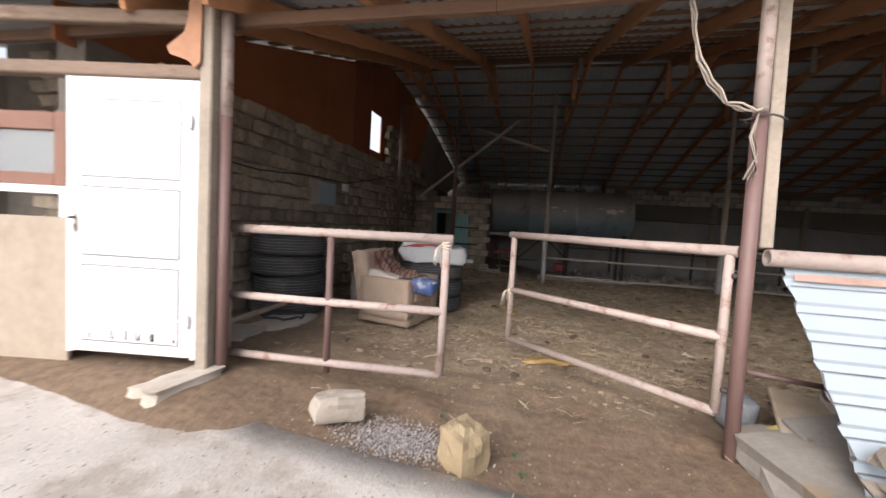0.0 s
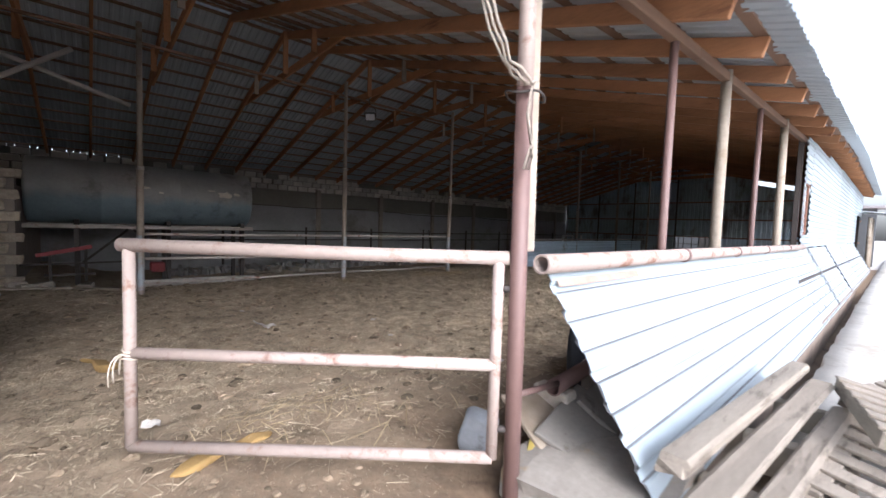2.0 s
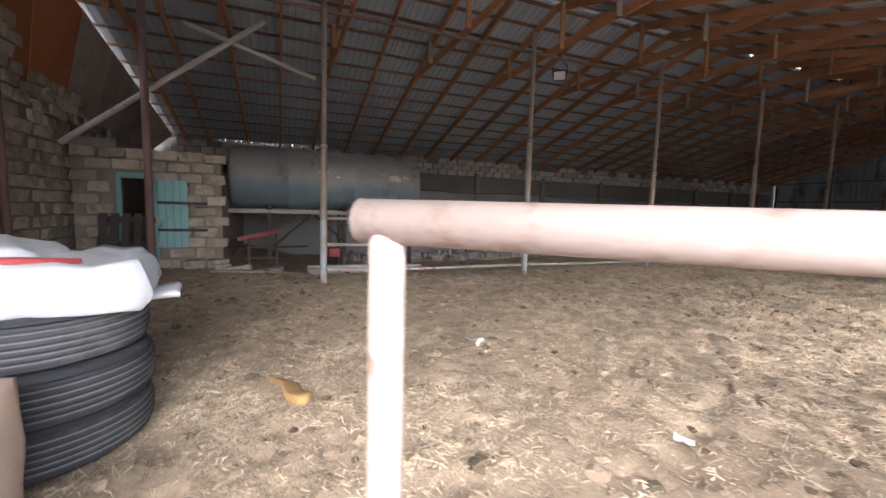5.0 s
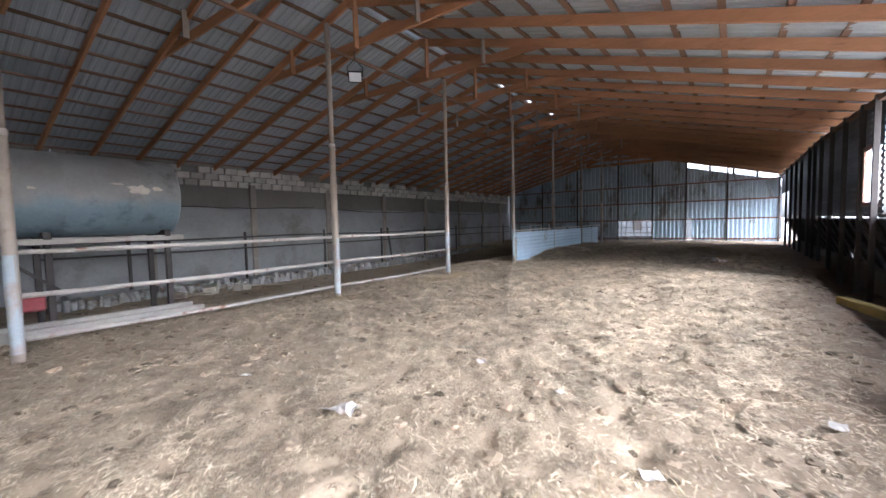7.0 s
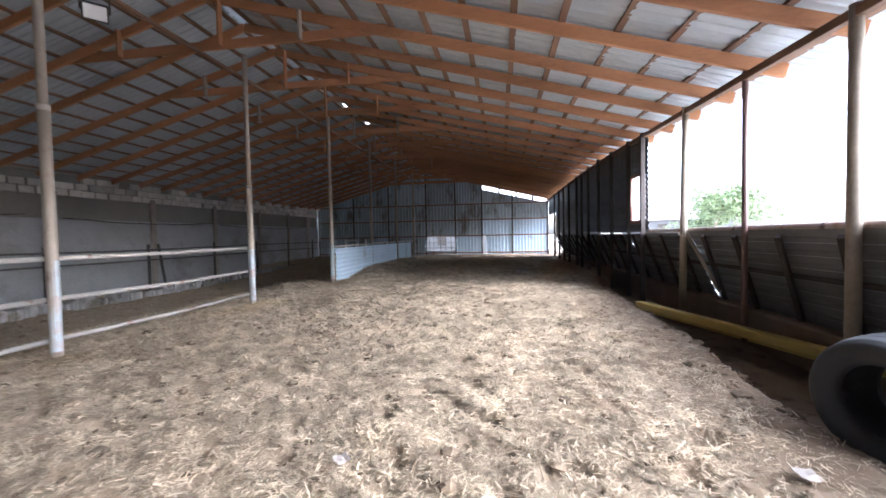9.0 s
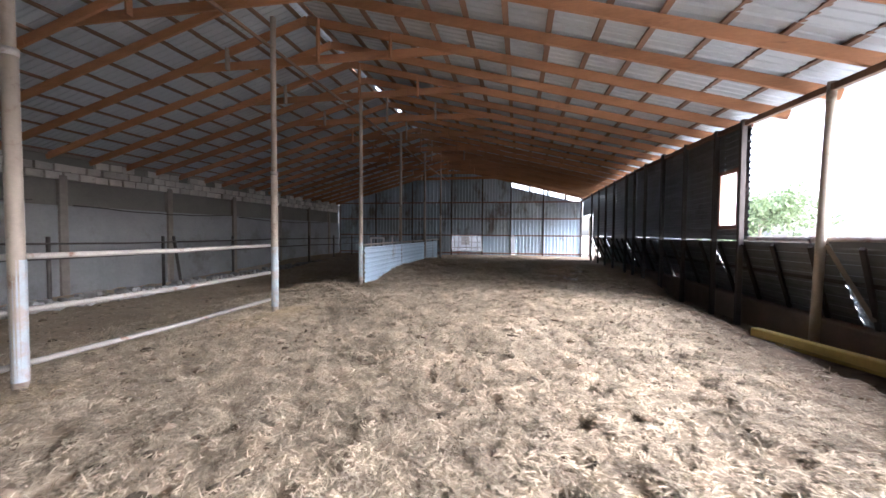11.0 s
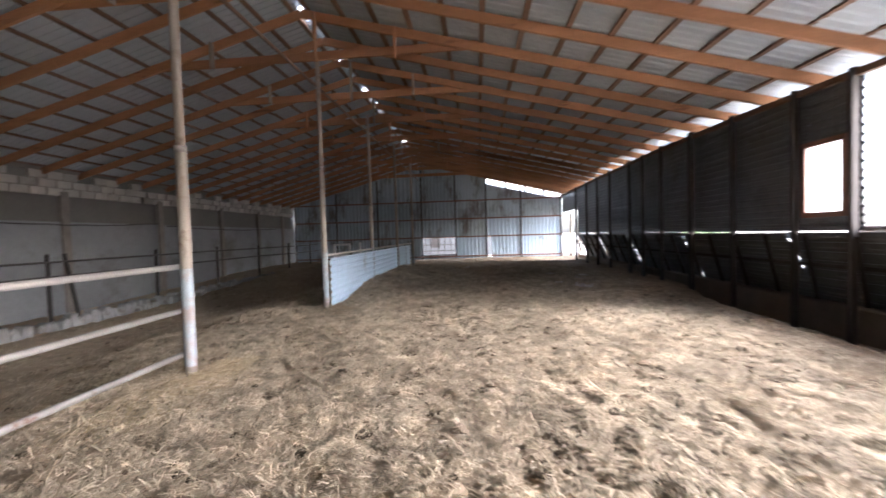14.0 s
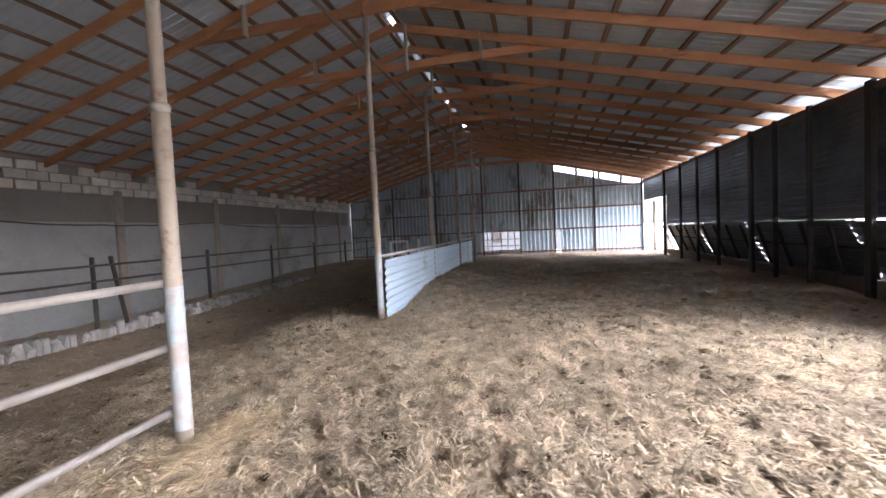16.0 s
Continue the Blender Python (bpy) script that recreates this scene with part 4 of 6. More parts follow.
for i in range(2200):
    x, y = -0.07 + r.gauss(0, 0.2), 2.98 + r.gauss(0, 0.12)
    s = r.uniform(0.003, 0.008)
    m = Matrix.Translation((x, y, ground_z(x, y) + 0.006)) @ Euler((r.uniform(0, 3), r.uniform(0, 3), 0)).to_matrix().to_4x4() @ Matrix.Diagonal((s * 1.4, s, s, 1))
    vs = [bm.verts.new(m @ Vector(c)) for c in ((1, 0, 0), (-1, 0, 0), (0, 1, 0), (0, -1, 0), (0, 0, 1), (0, 0, -1))]
    for q in ((0, 2, 4), (2, 1, 4), (1, 3, 4), (3, 0, 4), (2, 0, 5), (1, 2, 5), (3, 1, 5), (0, 3, 5)):
        bm.faces.new([vs[k] for k in q])
gravel = solid("gravel", bm, mat("grey_gravel", (0.27, 0.25, 0.235), 0.9, var=0.8, scale=55, fine=90, bump=0.3), "patch of grey gravel before the gate", "gravel", "stuff")


# ---- tyres ----
def spin(bm, prof, seg):
    rings = [[bm.verts.new((rr * math.cos(2 * math.pi * k / seg), rr * math.sin(2 * math.pi * k / seg), z)) for rr, z in prof] for k in range(seg)]
    for k in range(seg):
        a, b = rings[k], rings[(k + 1) % seg]
        for i in range(len(prof) - 1):
            bm.faces.new((a[i], b[i], b[i + 1], a[i + 1])).smooth = True
    return bm


DUST = mat("pale_dust", (0.16, 0.16, 0.158), 0.95, var=0.2, bump=0.2)


def tyre(m, radius, width, label, group="", seg=44, grooves=5, worn=False):
    t = thing("tyre", label, "tyre", group)
    w = width / 2
    prof = []
    n = grooves
    for i in range(n + 1):
        z0, z1 = -w * 0.8 + 1.6 * w * i / (n + 1), -w * 0.8 + 1.6 * w * (i + 1) / (n + 1)
        cr = lambda z: radius - 0.03 * (z / w) ** 2
        g = 0.004 if worn else 0.016
        prof += [(cr(z0) - (0 if i == 0 else g), z0), (cr(z0) - (0 if i == 0 else g), z0 + 0.006), (cr(z0), z0 + 0.011), (cr(z1), z1 - 0.011), (cr(z1) - (0 if i == n else g), z1 - 0.006)]
    part("tread", spin(B(), prof, seg), RUBBER, t)
    if not worn:
        for i in range(1, n + 1):
            z0 = -w * 0.8 + 1.6 * w * i / (n + 1)
            rr = radius - 0.03 * (z0 / w) ** 2 - 0.004
            part("groove_dust", spin(B(), [(rr, z0 - 0.004), (rr, z0 + 0.004)], seg), DUST, t, "pale dust in the groove")
    for s in (-1, 1):
        pr = [(radius - 0.02, s * w * 0.8), (radius - 0.035, s * w * 0.92), (radius * 0.86, s * w), (radius * 0.72, s * w * 1.0), (radius * 0.6, s * w * 0.85), (radius * 0.55, s * w * 0.72), (radius * 0.56, s * w * 0.6)]
        part("sidewall", spin(B(), pr, seg), RUBBER, t)
    part("lining", spin(B(), [(radius * 0.56, -w * 0.6), (radius * 0.9, -w * 0.6), (radius * 0.93, 0), (radius * 0.9, w * 0.6), (radius * 0.56, w * 0.6)], seg), RUBBER, t)
    t.matrix_world = m
    return t


for i, (dx, dy) in enumerate(((0, 0), (0.02, -0.02), (-0.01, 0.02))):
    tyre(pose(-0.86 + dx, 6.78 + dy, 0.13 + 0.247 * i, 0, 0, 40 * i), 0.49, 0.25, "worn black lorry tyre stacked flat under a sack", "tyres stacked by the armchair")
for i, (dx, dy) in enumerate(((0, 0), (0.02, 0.03), (-0.02, 0.0), (0.01, -0.02))):
    tyre(pose(-2.56 + dx, 5.6 + dy, 0.15 + 0.262 * i, 0, 0, 33 * i), 0.48, 0.265, "dusty black lorry tyre stacked flat against the wall", "tyres stacked by the wall")
ax = Vector((0.34, -0.94, 0.02)).normalized()
sd = Vector((0, 0, 1)).cross(ax).normalized()
tyre(Matrix.Translation((3.88, 4.0, 0.25)) @ Matrix((sd, ax.cross(sd), ax)).transposed().to_4x4(), 0.37, 0.46, "smooth worn grey tyre standing on its tread", "", 48, 5, True)


# ---- armchair, blanket, sacks ----
def cushion(bm, c, size, puff=0.3, seed=0, rot=None, rough=0.02):
    """A soft box: a fine cube drawn partly towards a ball, with uneven swellings."""
    t = bmesh.new()
    bmesh.ops.create_cube(t, size=1)
    bmesh.ops.subdivide_edges(t, edges=t.edges[:], cuts=7, use_grid_fill=True)
    index = {}
    for v in t.verts:
        p = v.co.copy()
        p = p * (1 - puff) + p.normalized() * 0.5 * puff
        q = Vector((p.x * size[0], p.y * size[1], p.z * size[2]))
        q += Vector((noise.noise(q * 6 + Vector((seed, 0, 0))), noise.noise(q * 6 + Vector((0, seed, 5))), noise.noise(q * 6 + Vector((9, 0, seed))))) * rough
        if rot:
            q = rot @ q
        index[v] = bm.verts.new(Vector(c) + q)
    for f in t.faces:
        bm.faces.new([index[v] for v in f.verts]).smooth = True
    t.free()
    return bm


FABRIC = mat("beige_upholstery", (0.42, 0.325, 0.255), 0.95, var=0.15, scale=4, fine=70, bump=0.4, spots=(0.32, 0.24, 0.18), spot_scale=3, spot_at=0.58)
chair = thing("armchair", "worn beige upholstered armchair heaped with cloth", "armchair", at=(-1.03, 5.72, 0.02))
chair.rotation_euler = (0, 0, radians(-13))
part("base", cushion(B(), (0.0, 0, 0.2), (0.74, 0.72, 0.36), 0.08, 1, None, 0.008), FABRIC, chair)
part("seat", cushion(B(), (0.08, 0, 0.40), (0.66, 0.5, 0.16), 0.18, 2, None, 0.01), FABRIC, chair)
for y in (-0.32, 0.32):
    part("arm", cushion(B(), (0.03, y, 0.36), (0.72, 0.17, 0.50), 0.14, 3 + y, None, 0.01), FABRIC, chair)
part("backrest", cushion(B(), (-0.33, 0, 0.52), (0.2, 0.76, 0.82), 0.16, 5, Matrix.Rotation(radians(-13), 3, "Y"), 0.012), FABRIC, chair)


def lump(name, at, size, seed, material, label, cat, turn=0, rough=0.05, puff=0.55):
    ob = solid(name, cushion(B(), (0, 0, 0), size, puff, seed, None, rough), material, label, cat)
    ob.matrix_world = pose(*at, 0, 0, turn)
    return ob


def striped(m, b, scale):
    n, l = m.node_tree.nodes, m.node_tree.links
    bs = n["Principled BSDF"]
    old = bs.inputs["Base Color"].links[0].from_socket
    co, wv, mx = n.new("ShaderNodeTexCoord"), n.new("ShaderNodeTexWave"), n.new("ShaderNodeMix")
    l.new(co.outputs["Object"], wv.inputs[0])
    wv.inputs["Scale"].default_value, wv.inputs["Distortion"].default_value, wv.inputs["Detail"].default_value = scale, 5.0, 2
    mx.data_type = "RGBA"
    l.new(wv.outputs[1], mx.inputs[0])
    l.new(old, mx.inputs[6])
    mx.inputs[7].default_value = (*b, 1)
    l.new(mx.outputs[2], bs.inputs["Base Color"])


CHAIR = Matrix.Translation((-1.03, 5.72, 0.02)) @ Matrix.Rotation(radians(-13), 4, "Z")


def draped(name, line, half, seed, material, label, cat):
    """A cloth laid over a line of (x, z) points of the chair, with folds and two faces."""
    top, low = [], []
    bm = B()
    n, m = 26, 18
    for i in range(n + 1):
        t = i / n * (len(line) - 1)
        k = min(len(line) - 2, int(t))
        f = t - k
        x, z = (line[k][j] * (1 - f) + line[k + 1][j] * f for j in (0, 1))
        ra, rb = [], []
        for j in range(m + 1):
            v = j / m * 2 - 1
            edge = 0.05 * noise.noise((i * 0.3, v * 2, seed))
            y = (v + edge) * half + 0.05 * noise.noise((i * 0.2, seed, 1)) - 0.06
            fold = 0.026 * math.sin(11 * v + 3 * noise.noise((i * 0.15, v, seed))) + 0.04 * noise.noise((x * 7, y * 7, seed))
            p = Vector((x + 0.4 * fold, y, z + fold + 0.03 - 0.05 * v * v))
            ra.append(bm.verts.new(p))
            rb.append(bm.verts.new(p - Vector((0.006, 0, 0.012))))
        top.append(ra)
        low.append(rb)
    for g in (top, low):
        for ra, rb in zip(g, g[1:]):
            for j in range(m):
                bm.faces.new((ra[j], ra[j + 1], rb[j + 1], rb[j])).smooth = True
    ring = lambda g: g[0] + [r[-1] for r in g[1:]] + g[-1][-2::-1] + [r[0] for r in g[-2:0:-1]]
    ta, la = ring(top), ring(low)
    for j in range(len(ta)):
        bm.faces.new((ta[j], ta[(j + 1) % len(ta)], la[(j + 1) % len(ta)], la[j]))
    ob = solid(name, bm, material, label, cat)
    ob.matrix_world = CHAIR
    return ob


KNIT = mat("maroon_knit", (0.135, 0.06, 0.05), 0.95, var=0.5, scale=9, fine=60, bump=0.8, spots=(0.06, 0.045, 0.045), spot_scale=9, spot_at=0.52)
draped("blanket", [(-0.20, 0.90), (-0.14, 0.74), (0.02, 0.63), (0.22, 0.62), (0.38, 0.56), (0.43, 0.46)], 0.27, 4, KNIT, "crumpled maroon patterned blanket draped over the armchair", "blanket")
PALE_CLOTH = mat("off_white_cloth", (0.52, 0.48, 0.43), 0.95, var=0.15, scale=5, fine=60, bump=0.4)
pillow = solid("pillow", cushion(B(), (-0.02, -0.27, 0.60), (0.5, 0.22, 0.12), 0.5, 6, Matrix.Rotation(radians(12), 3, "Y"), 0.02), PALE_CLOTH, "off white cushion under the blanket", "cushion")
pillow.matrix_world = CHAIR
striped(bpy.data.materials["maroon_knit"], (0.24, 0.155, 0.12), 6.0)
bag = thing("feed_bag", "blue printed plastic bag lying on the chair seat", "bag", at=(-0.60, 5.47, 0.55))
bag.rotation_euler = (0, 0, radians(-5))
part("body", cushion(B(), (0, 0, 0), (0.28, 0.36, 0.17), 0.45, 8, None, 0.04), mat("blue_plastic", (0.055, 0.095, 0.25), 0.45, var=0.3, scale=6, fine=30, bump=0.3, spots=(0.34, 0.38, 0.42), spot_scale=5, spot_at=0.52), bag)
part("label", box(B(), (0.1, -0.08, 0.072), (0.11, 0.11, 0.012), Matrix.Rotation(0.3, 3, "Y"), 0.003), mat("pale_print", (0.5, 0.6, 0.5), 0.5, var=0.3, scale=20, fine=60, bump=0.1), bag, "pale printed patch")
lump("dark_cloth", (-0.80, 5.50, 0.58), (0.3, 0.36, 0.12), 12, mat("black_cloth", (0.04, 0.04, 0.045), 0.9, var=0.3, scale=6, fine=50, bump=0.5), "black cloth bundled on the chair seat", "cloth", 5, 0.04)
SACK = mat("white_woven_sack", (0.50, 0.525, 0.545), 0.6, var=0.12, scale=3, fine=90, bump=0.3, spots=(0.42, 0.41, 0.40), spot_scale=3, spot_at=0.6)
sack = thing("sack", "white woven sack with a red stripe slumped on tyres", "sack", at=(-0.84, 6.76, 0.82))
sack.rotation_euler = (0, 0, radians(14))
part("body", cushion(B(), (0, 0, 0.03), (1.04, 0.84, 0.26), 0.32, 10, None, 0.06), SACK, sack)
part("fold", cushion(B(), (-0.18, -0.02, 0.14), (0.62, 0.5, 0.2), 0.5, 11, None, 0.06), SACK, sack)
bm = B()
tube(bm, [(-0.46, -0.30, 0.12), (-0.25, -0.33, 0.165), (0.0, -0.32, 0.17), (0.22, -0.28, 0.16)], [0.014, 0.026, 0.022, 0.01], 8)
part("red_stripe", bm, mat("red_print", (0.42, 0.06, 0.06), 0.6, var=0.3, scale=8, fine=40, bump=0.2), sack, "crumpled red printed edge")
part("corner", cushion(B(), (0.52, -0.1, -0.05), (0.2, 0.26, 0.05), 0.4, 13, None, 0.03), SACK, sack)
bm = B()
tube(bm, [(-2.40, 3.95, 0.16), (-2.34, 5.3, 0.21), (-2.10, 6.5, 0.30)], 0.03, 10)
solid("loose_pipe", bm, PIPE_TAN, "long dull brown pipe leaning across the slabs by the tyres", "pipe")
for i, (x, y, w, l, a) in enumerate(((-2.2, 4.15, 0.42, 0.55, 14), (-2.17, 4.72, 0.40, 0.5, -6), (-2.25, 5.22, 0.5, 0.4, 5))):
    ob = solid("concrete_slab", box(B(), (0, 0, 0), (w, l, 0.06), None, 0.012), CONCRETE, "grey concrete slab let into the earth", "slab", group="slabs by the tyres")
    ob.matrix_world = pose(x, y, ground_z(x, y) + 0.005, 0, 0, a)
bm = B()
tube(bm, [(-2.2 + 0.25 * math.cos(a), 4.95 + 0.2 * math.sin(a), 0.12 + 0.01 * (i % 3)) for i, a in enumerate([k * 0.35 for k in range(24)])], 0.014, 6)
solid("hose", bm, RUBBER, "coil of dark hose on the floor", "hose")
lump("plastic_can", (-2.0, 6.9, 0.62), (0.28, 0.2, 0.3), 15, SACK, "pale plastic can by the wall", "can", 10, 0.02, 0.3)
lump("stool_block", (-2.0, 6.9, 0.24), (0.4, 0.36, 0.46), 16, CONCRETE, "rough concrete block under the can", "block", 10, 0.02, 0.05)

# fittings on the block wall
bx = thing("fuse_box", "grey metal box fixed on the block wall", "box", at=(LEFT + 0.1, 7.2, 1.73))
part("case", box(B(), (0.02, 0, 0), (0.14, 0.62, 0.42), None, 0.01), PIPE_GREY, bx)
part("lid", box(B(), (0.095, 0, 0), (0.012, 0.58, 0.38), None, 0.004), PARTITION, bx)
bm = box(B(), (LEFT + 0.1, 8.06, 1.92), (0.08, 0.16, 0.14), None, 0.01)
solid("switch_box", bm, PVC, "small white switch box on the block wall", "switch")
bm = B()
tube(bm, [(LEFT + 0.09, 4.2, 1.95), (LEFT + 0.1, 5.5, 1.9), (LEFT + 0.1, 7.0, 2.0), (LEFT + 0.1, 8.06, 2.0), (LEFT + 0.1, 9.5, 2.25), (LEFT + 0.1, 10.8, 2.5)], 0.012, 6)
solid("wall_wire", bm, DARK_STEEL, "thin dark wire running along the blocks", "cable")

# ---- stone room in the back corner ----
ROOM_Y = 13.0
room = thing("wall_room", "rough limestone partition wall with an open doorway", "wall", kind="structure")
bm = B()
slab(bm, -3.0, -2.35, ROOM_Y + 0.07, ROOM_Y + 0.35, -0.2, 2.35, 0)
slab(bm, -1.75, -0.72, ROOM_Y + 0.07, ROOM_Y + 0.35, -0.5, 2.05, 0)
slab(bm, -2.35, -1.75, ROOM_Y + 0.07, ROOM_Y + 0.35, 1.70, 2.2, 0)
slab(bm, -1.0, -0.74, ROOM_Y + 0.35, 18.4, -0.5, 1.9, 0)
part("core", bm, MORTAR, room)
leaf = thing("door_2", "pale blue painted plank door standing open", "door", kind="structure")
bm = B()
for i in range(4):
    slab(bm, -1.72 + 0.115 * i, -1.61 + 0.115 * i, ROOM_Y - 0.09, ROOM_Y - 0.05, 0.42, 1.66, 0.004)
part("planks", bm, mat("pale_blue_paint", (0.21, 0.40, 0.41), 0.7, var=0.2, scale=2, fine=20, bump=0.3, spots=(0.13, 0.22, 0.22), spot_scale=3, spot_at=0.6), leaf)
for z in (0.75, 1.25):
    part("ledge", slab(B(), -1.74, -0.95, ROOM_Y - 0.13, ROOM_Y - 0.09, z - 0.03, z + 0.02, 0.004), DARK_STEEL, leaf, "dark iron bar")
fr = thing("door_frame", "pale blue timber frame round the dark doorway", "frame")
for a, b in (((-2.33, 0), (-2.33, 1.74)), ((-1.78, 0), (-1.78, 1.74)), ((-2.36, 1.72), (-1.75, 1.72))):
    bm = B()
    beam(bm, (a[0], ROOM_Y + 0.05, a[1]), (b[0], ROOM_Y + 0.05, b[1]), 0.07, 0.1)
    part("bar", bm, bpy.data.materials["pale_blue_paint"], fr)
pl = thing("pallet", "dark slatted crate leaning in the doorway", "pallet", at=(-2.2, ROOM_Y - 0.35, 0.02))
pl.rotation_euler = (radians(-14), 0, 0)
for i in range(5):
    part("slat", slab(B(), -0.4 + 0.17 * i, -0.28 + 0.17 * i, 0, 0.02, 0.0, 1.05, 0.004), DARK_STEEL, pl)
for z in (0.08, 0.5, 0.95):
    part("bearer", slab(B(), -0.42, 0.42, 0.022, 0.09, z - 0.05, z + 0.05, 0.004), DARK_STEEL, pl)

# ---- tank on its frame ----
tank = thing("tank", "large flaking grey blue cylindrical tank on a steel frame", "tank", at=(0, 14.75, 0))
R_T, ZC = 0.72, 1.9
prof = [(0.0, -2.24), (0.3, -2.235), (0.6, -2.22), (0.69, -2.20), (R_T, -2.15), (R_T, -1.0), (R_T + 0.006, -0.99), (R_T + 0.006, -0.96), (R_T, -0.95), (R_T, 0.5), (R_T + 0.006, 0.51), (R_T + 0.006, 0.54), (R_T, 0.55), (R_T, 2.15), (0.69, 2.20), (0.6, 2.22), (0.3, 2.235), (0.0, 2.24)]
bm = spin(B(), prof, 48)
bmesh.ops.transform(bm, matrix=Matrix.Translation((1.5, 0, ZC)) @ Matrix.Rotation(radians(90), 4, "Y"), verts=bm.verts[:])
part("shell", bm, TANK, tank)
r = random.Random(9)
BARE = mat("bare_primer", (0.60, 0.55, 0.47), 0.8, var=0.2, scale=6, fine=40, bump=0.3)
for cx, cz, w, h in ((3.02, 1.99, 0.40, 0.2), (3.3, 2.02, 0.18, 0.10), (1.3, 2.05, 0.32, 0.08), (1.62, 1.95, 0.12, 0.06), (2.7, 2.08, 0.2, 0.05)):
    bm = B()
    n = 14
    ring = []
    for i in range(n):
        a = 2 * math.pi * i / n
        k = r.uniform(0.6, 1.1)
        px, pz = cx + w / 2 * k * math.cos(a), cz - ZC + h / 2 * k * math.sin(a)
        ring.append(bm.verts.new((px, -math.sqrt((R_T + 0.02) ** 2 - pz ** 2), ZC + pz)))
    bm.faces.new(ring)
    part("bare_patch", bm, BARE, tank, "pale bare patch where paint flaked off")
for y in (-0.45, 0.45):
    bm = B()
    beam(bm, (-0.75, y, 1.11), (3.78, y, 1.11), 0.08, 0.10)
    part("frame_beam", bm, PIPE_GREY, tank, "worn grey frame beam")
for x in (0.1, 1.8, 3.5):
    for y in (-0.45, 0.45):
        bm = B()
        beam(bm, (x, y, -0.45), (x, y, 1.06), 0.09, 0.09)
        part("leg", bm, DARK_STEEL, tank)
    bm = B()
    slab(bm, x - 0.05, x + 0.05, -0.5, 0.5, 1.14, 1.26)
    part("saddle", bm, DARK_STEEL, tank)
for xa, xb in ((0.2, 1.0), (1.9, 1.1)):
    bm = B()
    beam(bm, (xa, -0.5, 0.3), (xb, -0.5, 1.05), 0.05, 0.05)
    part("brace", bm, DARK_STEEL, tank)
tr = thing("trough", "long pale concrete trough below the tank", "trough", at=(2.3, 13.6, ground_z(2.3, 13.6)))
for y in (-0.25, 0.25):
    part("side", box(B(), (0, y, 0.05), (2.8, 0.08, 0.3), Matrix.Rotation(0.008, 3, "Y"), 0.015), CONCRETE, tr)
part("bottom", box(B(), (0, 0, -0.05), (2.8, 0.42, 0.08), None, 0.01), CONCRETE, tr)
DULL_RED = mat("dull_red_paint", (0.27, 0.055, 0.06), 0.7, var=0.3, scale=5, fine=30, bump=0.3, spots=(0.13, 0.07, 0.06), spot_scale=5, spot_at=0.55)
mc = thing("hand_cart", "red painted farm implement parked by the tank", "implement", at=(0.0, 13.6, -0.1))
for a, b, w, m in (((-0.5, 0, 0.62), (0.35, -0.1, 0.80), 0.08, "red"), ((-0.4, 0.1, 0.2), (0.4, 0.1, 0.2), 0.05, "d"), ((-0.3, 0.1, 0.05), (-0.3, 0.0, 0.7), 0.05, "d"), ((0.25, 0.1, 0.05), (0.25, 0, 0.8), 0.05, "d"), ((-1.0, 0.1, 0.42), (0.9, 0.05, 0.45), 0.04, "d")):
    bm = B()
    beam(bm, a, b, w, w)
    part("bar", bm, DULL_RED if m == "red" else DARK_STEEL, mc)
for i, (x, y, s) in enumerate(((-0.35, 12.9, 0.2), (-0.1, 12.75, 0.16), (0.25, 13.0, 0.22), (-0.6, 12.6, 0.14), (1.55, 14.1, 0.18), (-0.7, 12.75, 0.18), (5.1, 16.2, 0.3), (5.8, 16.0, 0.25), (4.3, 16.1, 0.22))):
    stone("rubble", (x, y, ground_z(x, y) + s * 0.25), (s * 1.5, s, s * 0.8), 30 + i, LIMESTONE, "broken limestone block lying on the floor", 40 * i, 0.15)
bm = box(B(), (1.55, 14.15, 0.15), (0.3, 0.2, 0.24), None, 0.03)
solid("red_can", bm, DULL_RED, "small red can under the tank", "can")
for i, (x, y, l, a) in enumerate(((-0.4, 12.3, 0.9, 8), (0.5, 12.5, 0.8, -12), (4.6, 15.9, 1.4, 20), (6.4, 16.1, 1.8, -6))):
    bm = box(B(), (0, 0, 0), (l, 0.12, 0.03), None, 0.004)
    ob = solid("board", bm, OLD_WOOD, "weathered board lying among the rubble", "board", group="boards by the tank")
    ob.matrix_world = pose(x, y, ground_z(x, y) + 0.06, 0, 4, a)

# ---- lamp under the roof ----
fl = thing("floodlight", "small grey floodlight hung under the roof beam", "lamp", at=(5.58, 11.05, 4.02))
fl.rotation_euler = (radians(30), 0, radians(-43))
part("housing", box(B(), (0, 0, 0), (0.26, 0.07, 0.2), None, 0.012), DARK_STEEL, fl)
part("glass", box(B(), (0, -0.04, 0), (0.22, 0.012, 0.16), None, 0.004), PVC, fl, "pale front glass")
bm = B()
tube(bm, [(-0.14, 0.0, 0.0), (-0.14, 0.02, 0.16), (0.0, 0.03, 0.3), (0.14, 0.02, 0.16), (0.14, 0, 0)], 0.01, 6)
tube(bm, [(0, 0.03, 0.3), (0.0, 0.03, 0.42)], 0.012, 6)
part("bracket", bm, DARK_STEEL, fl)

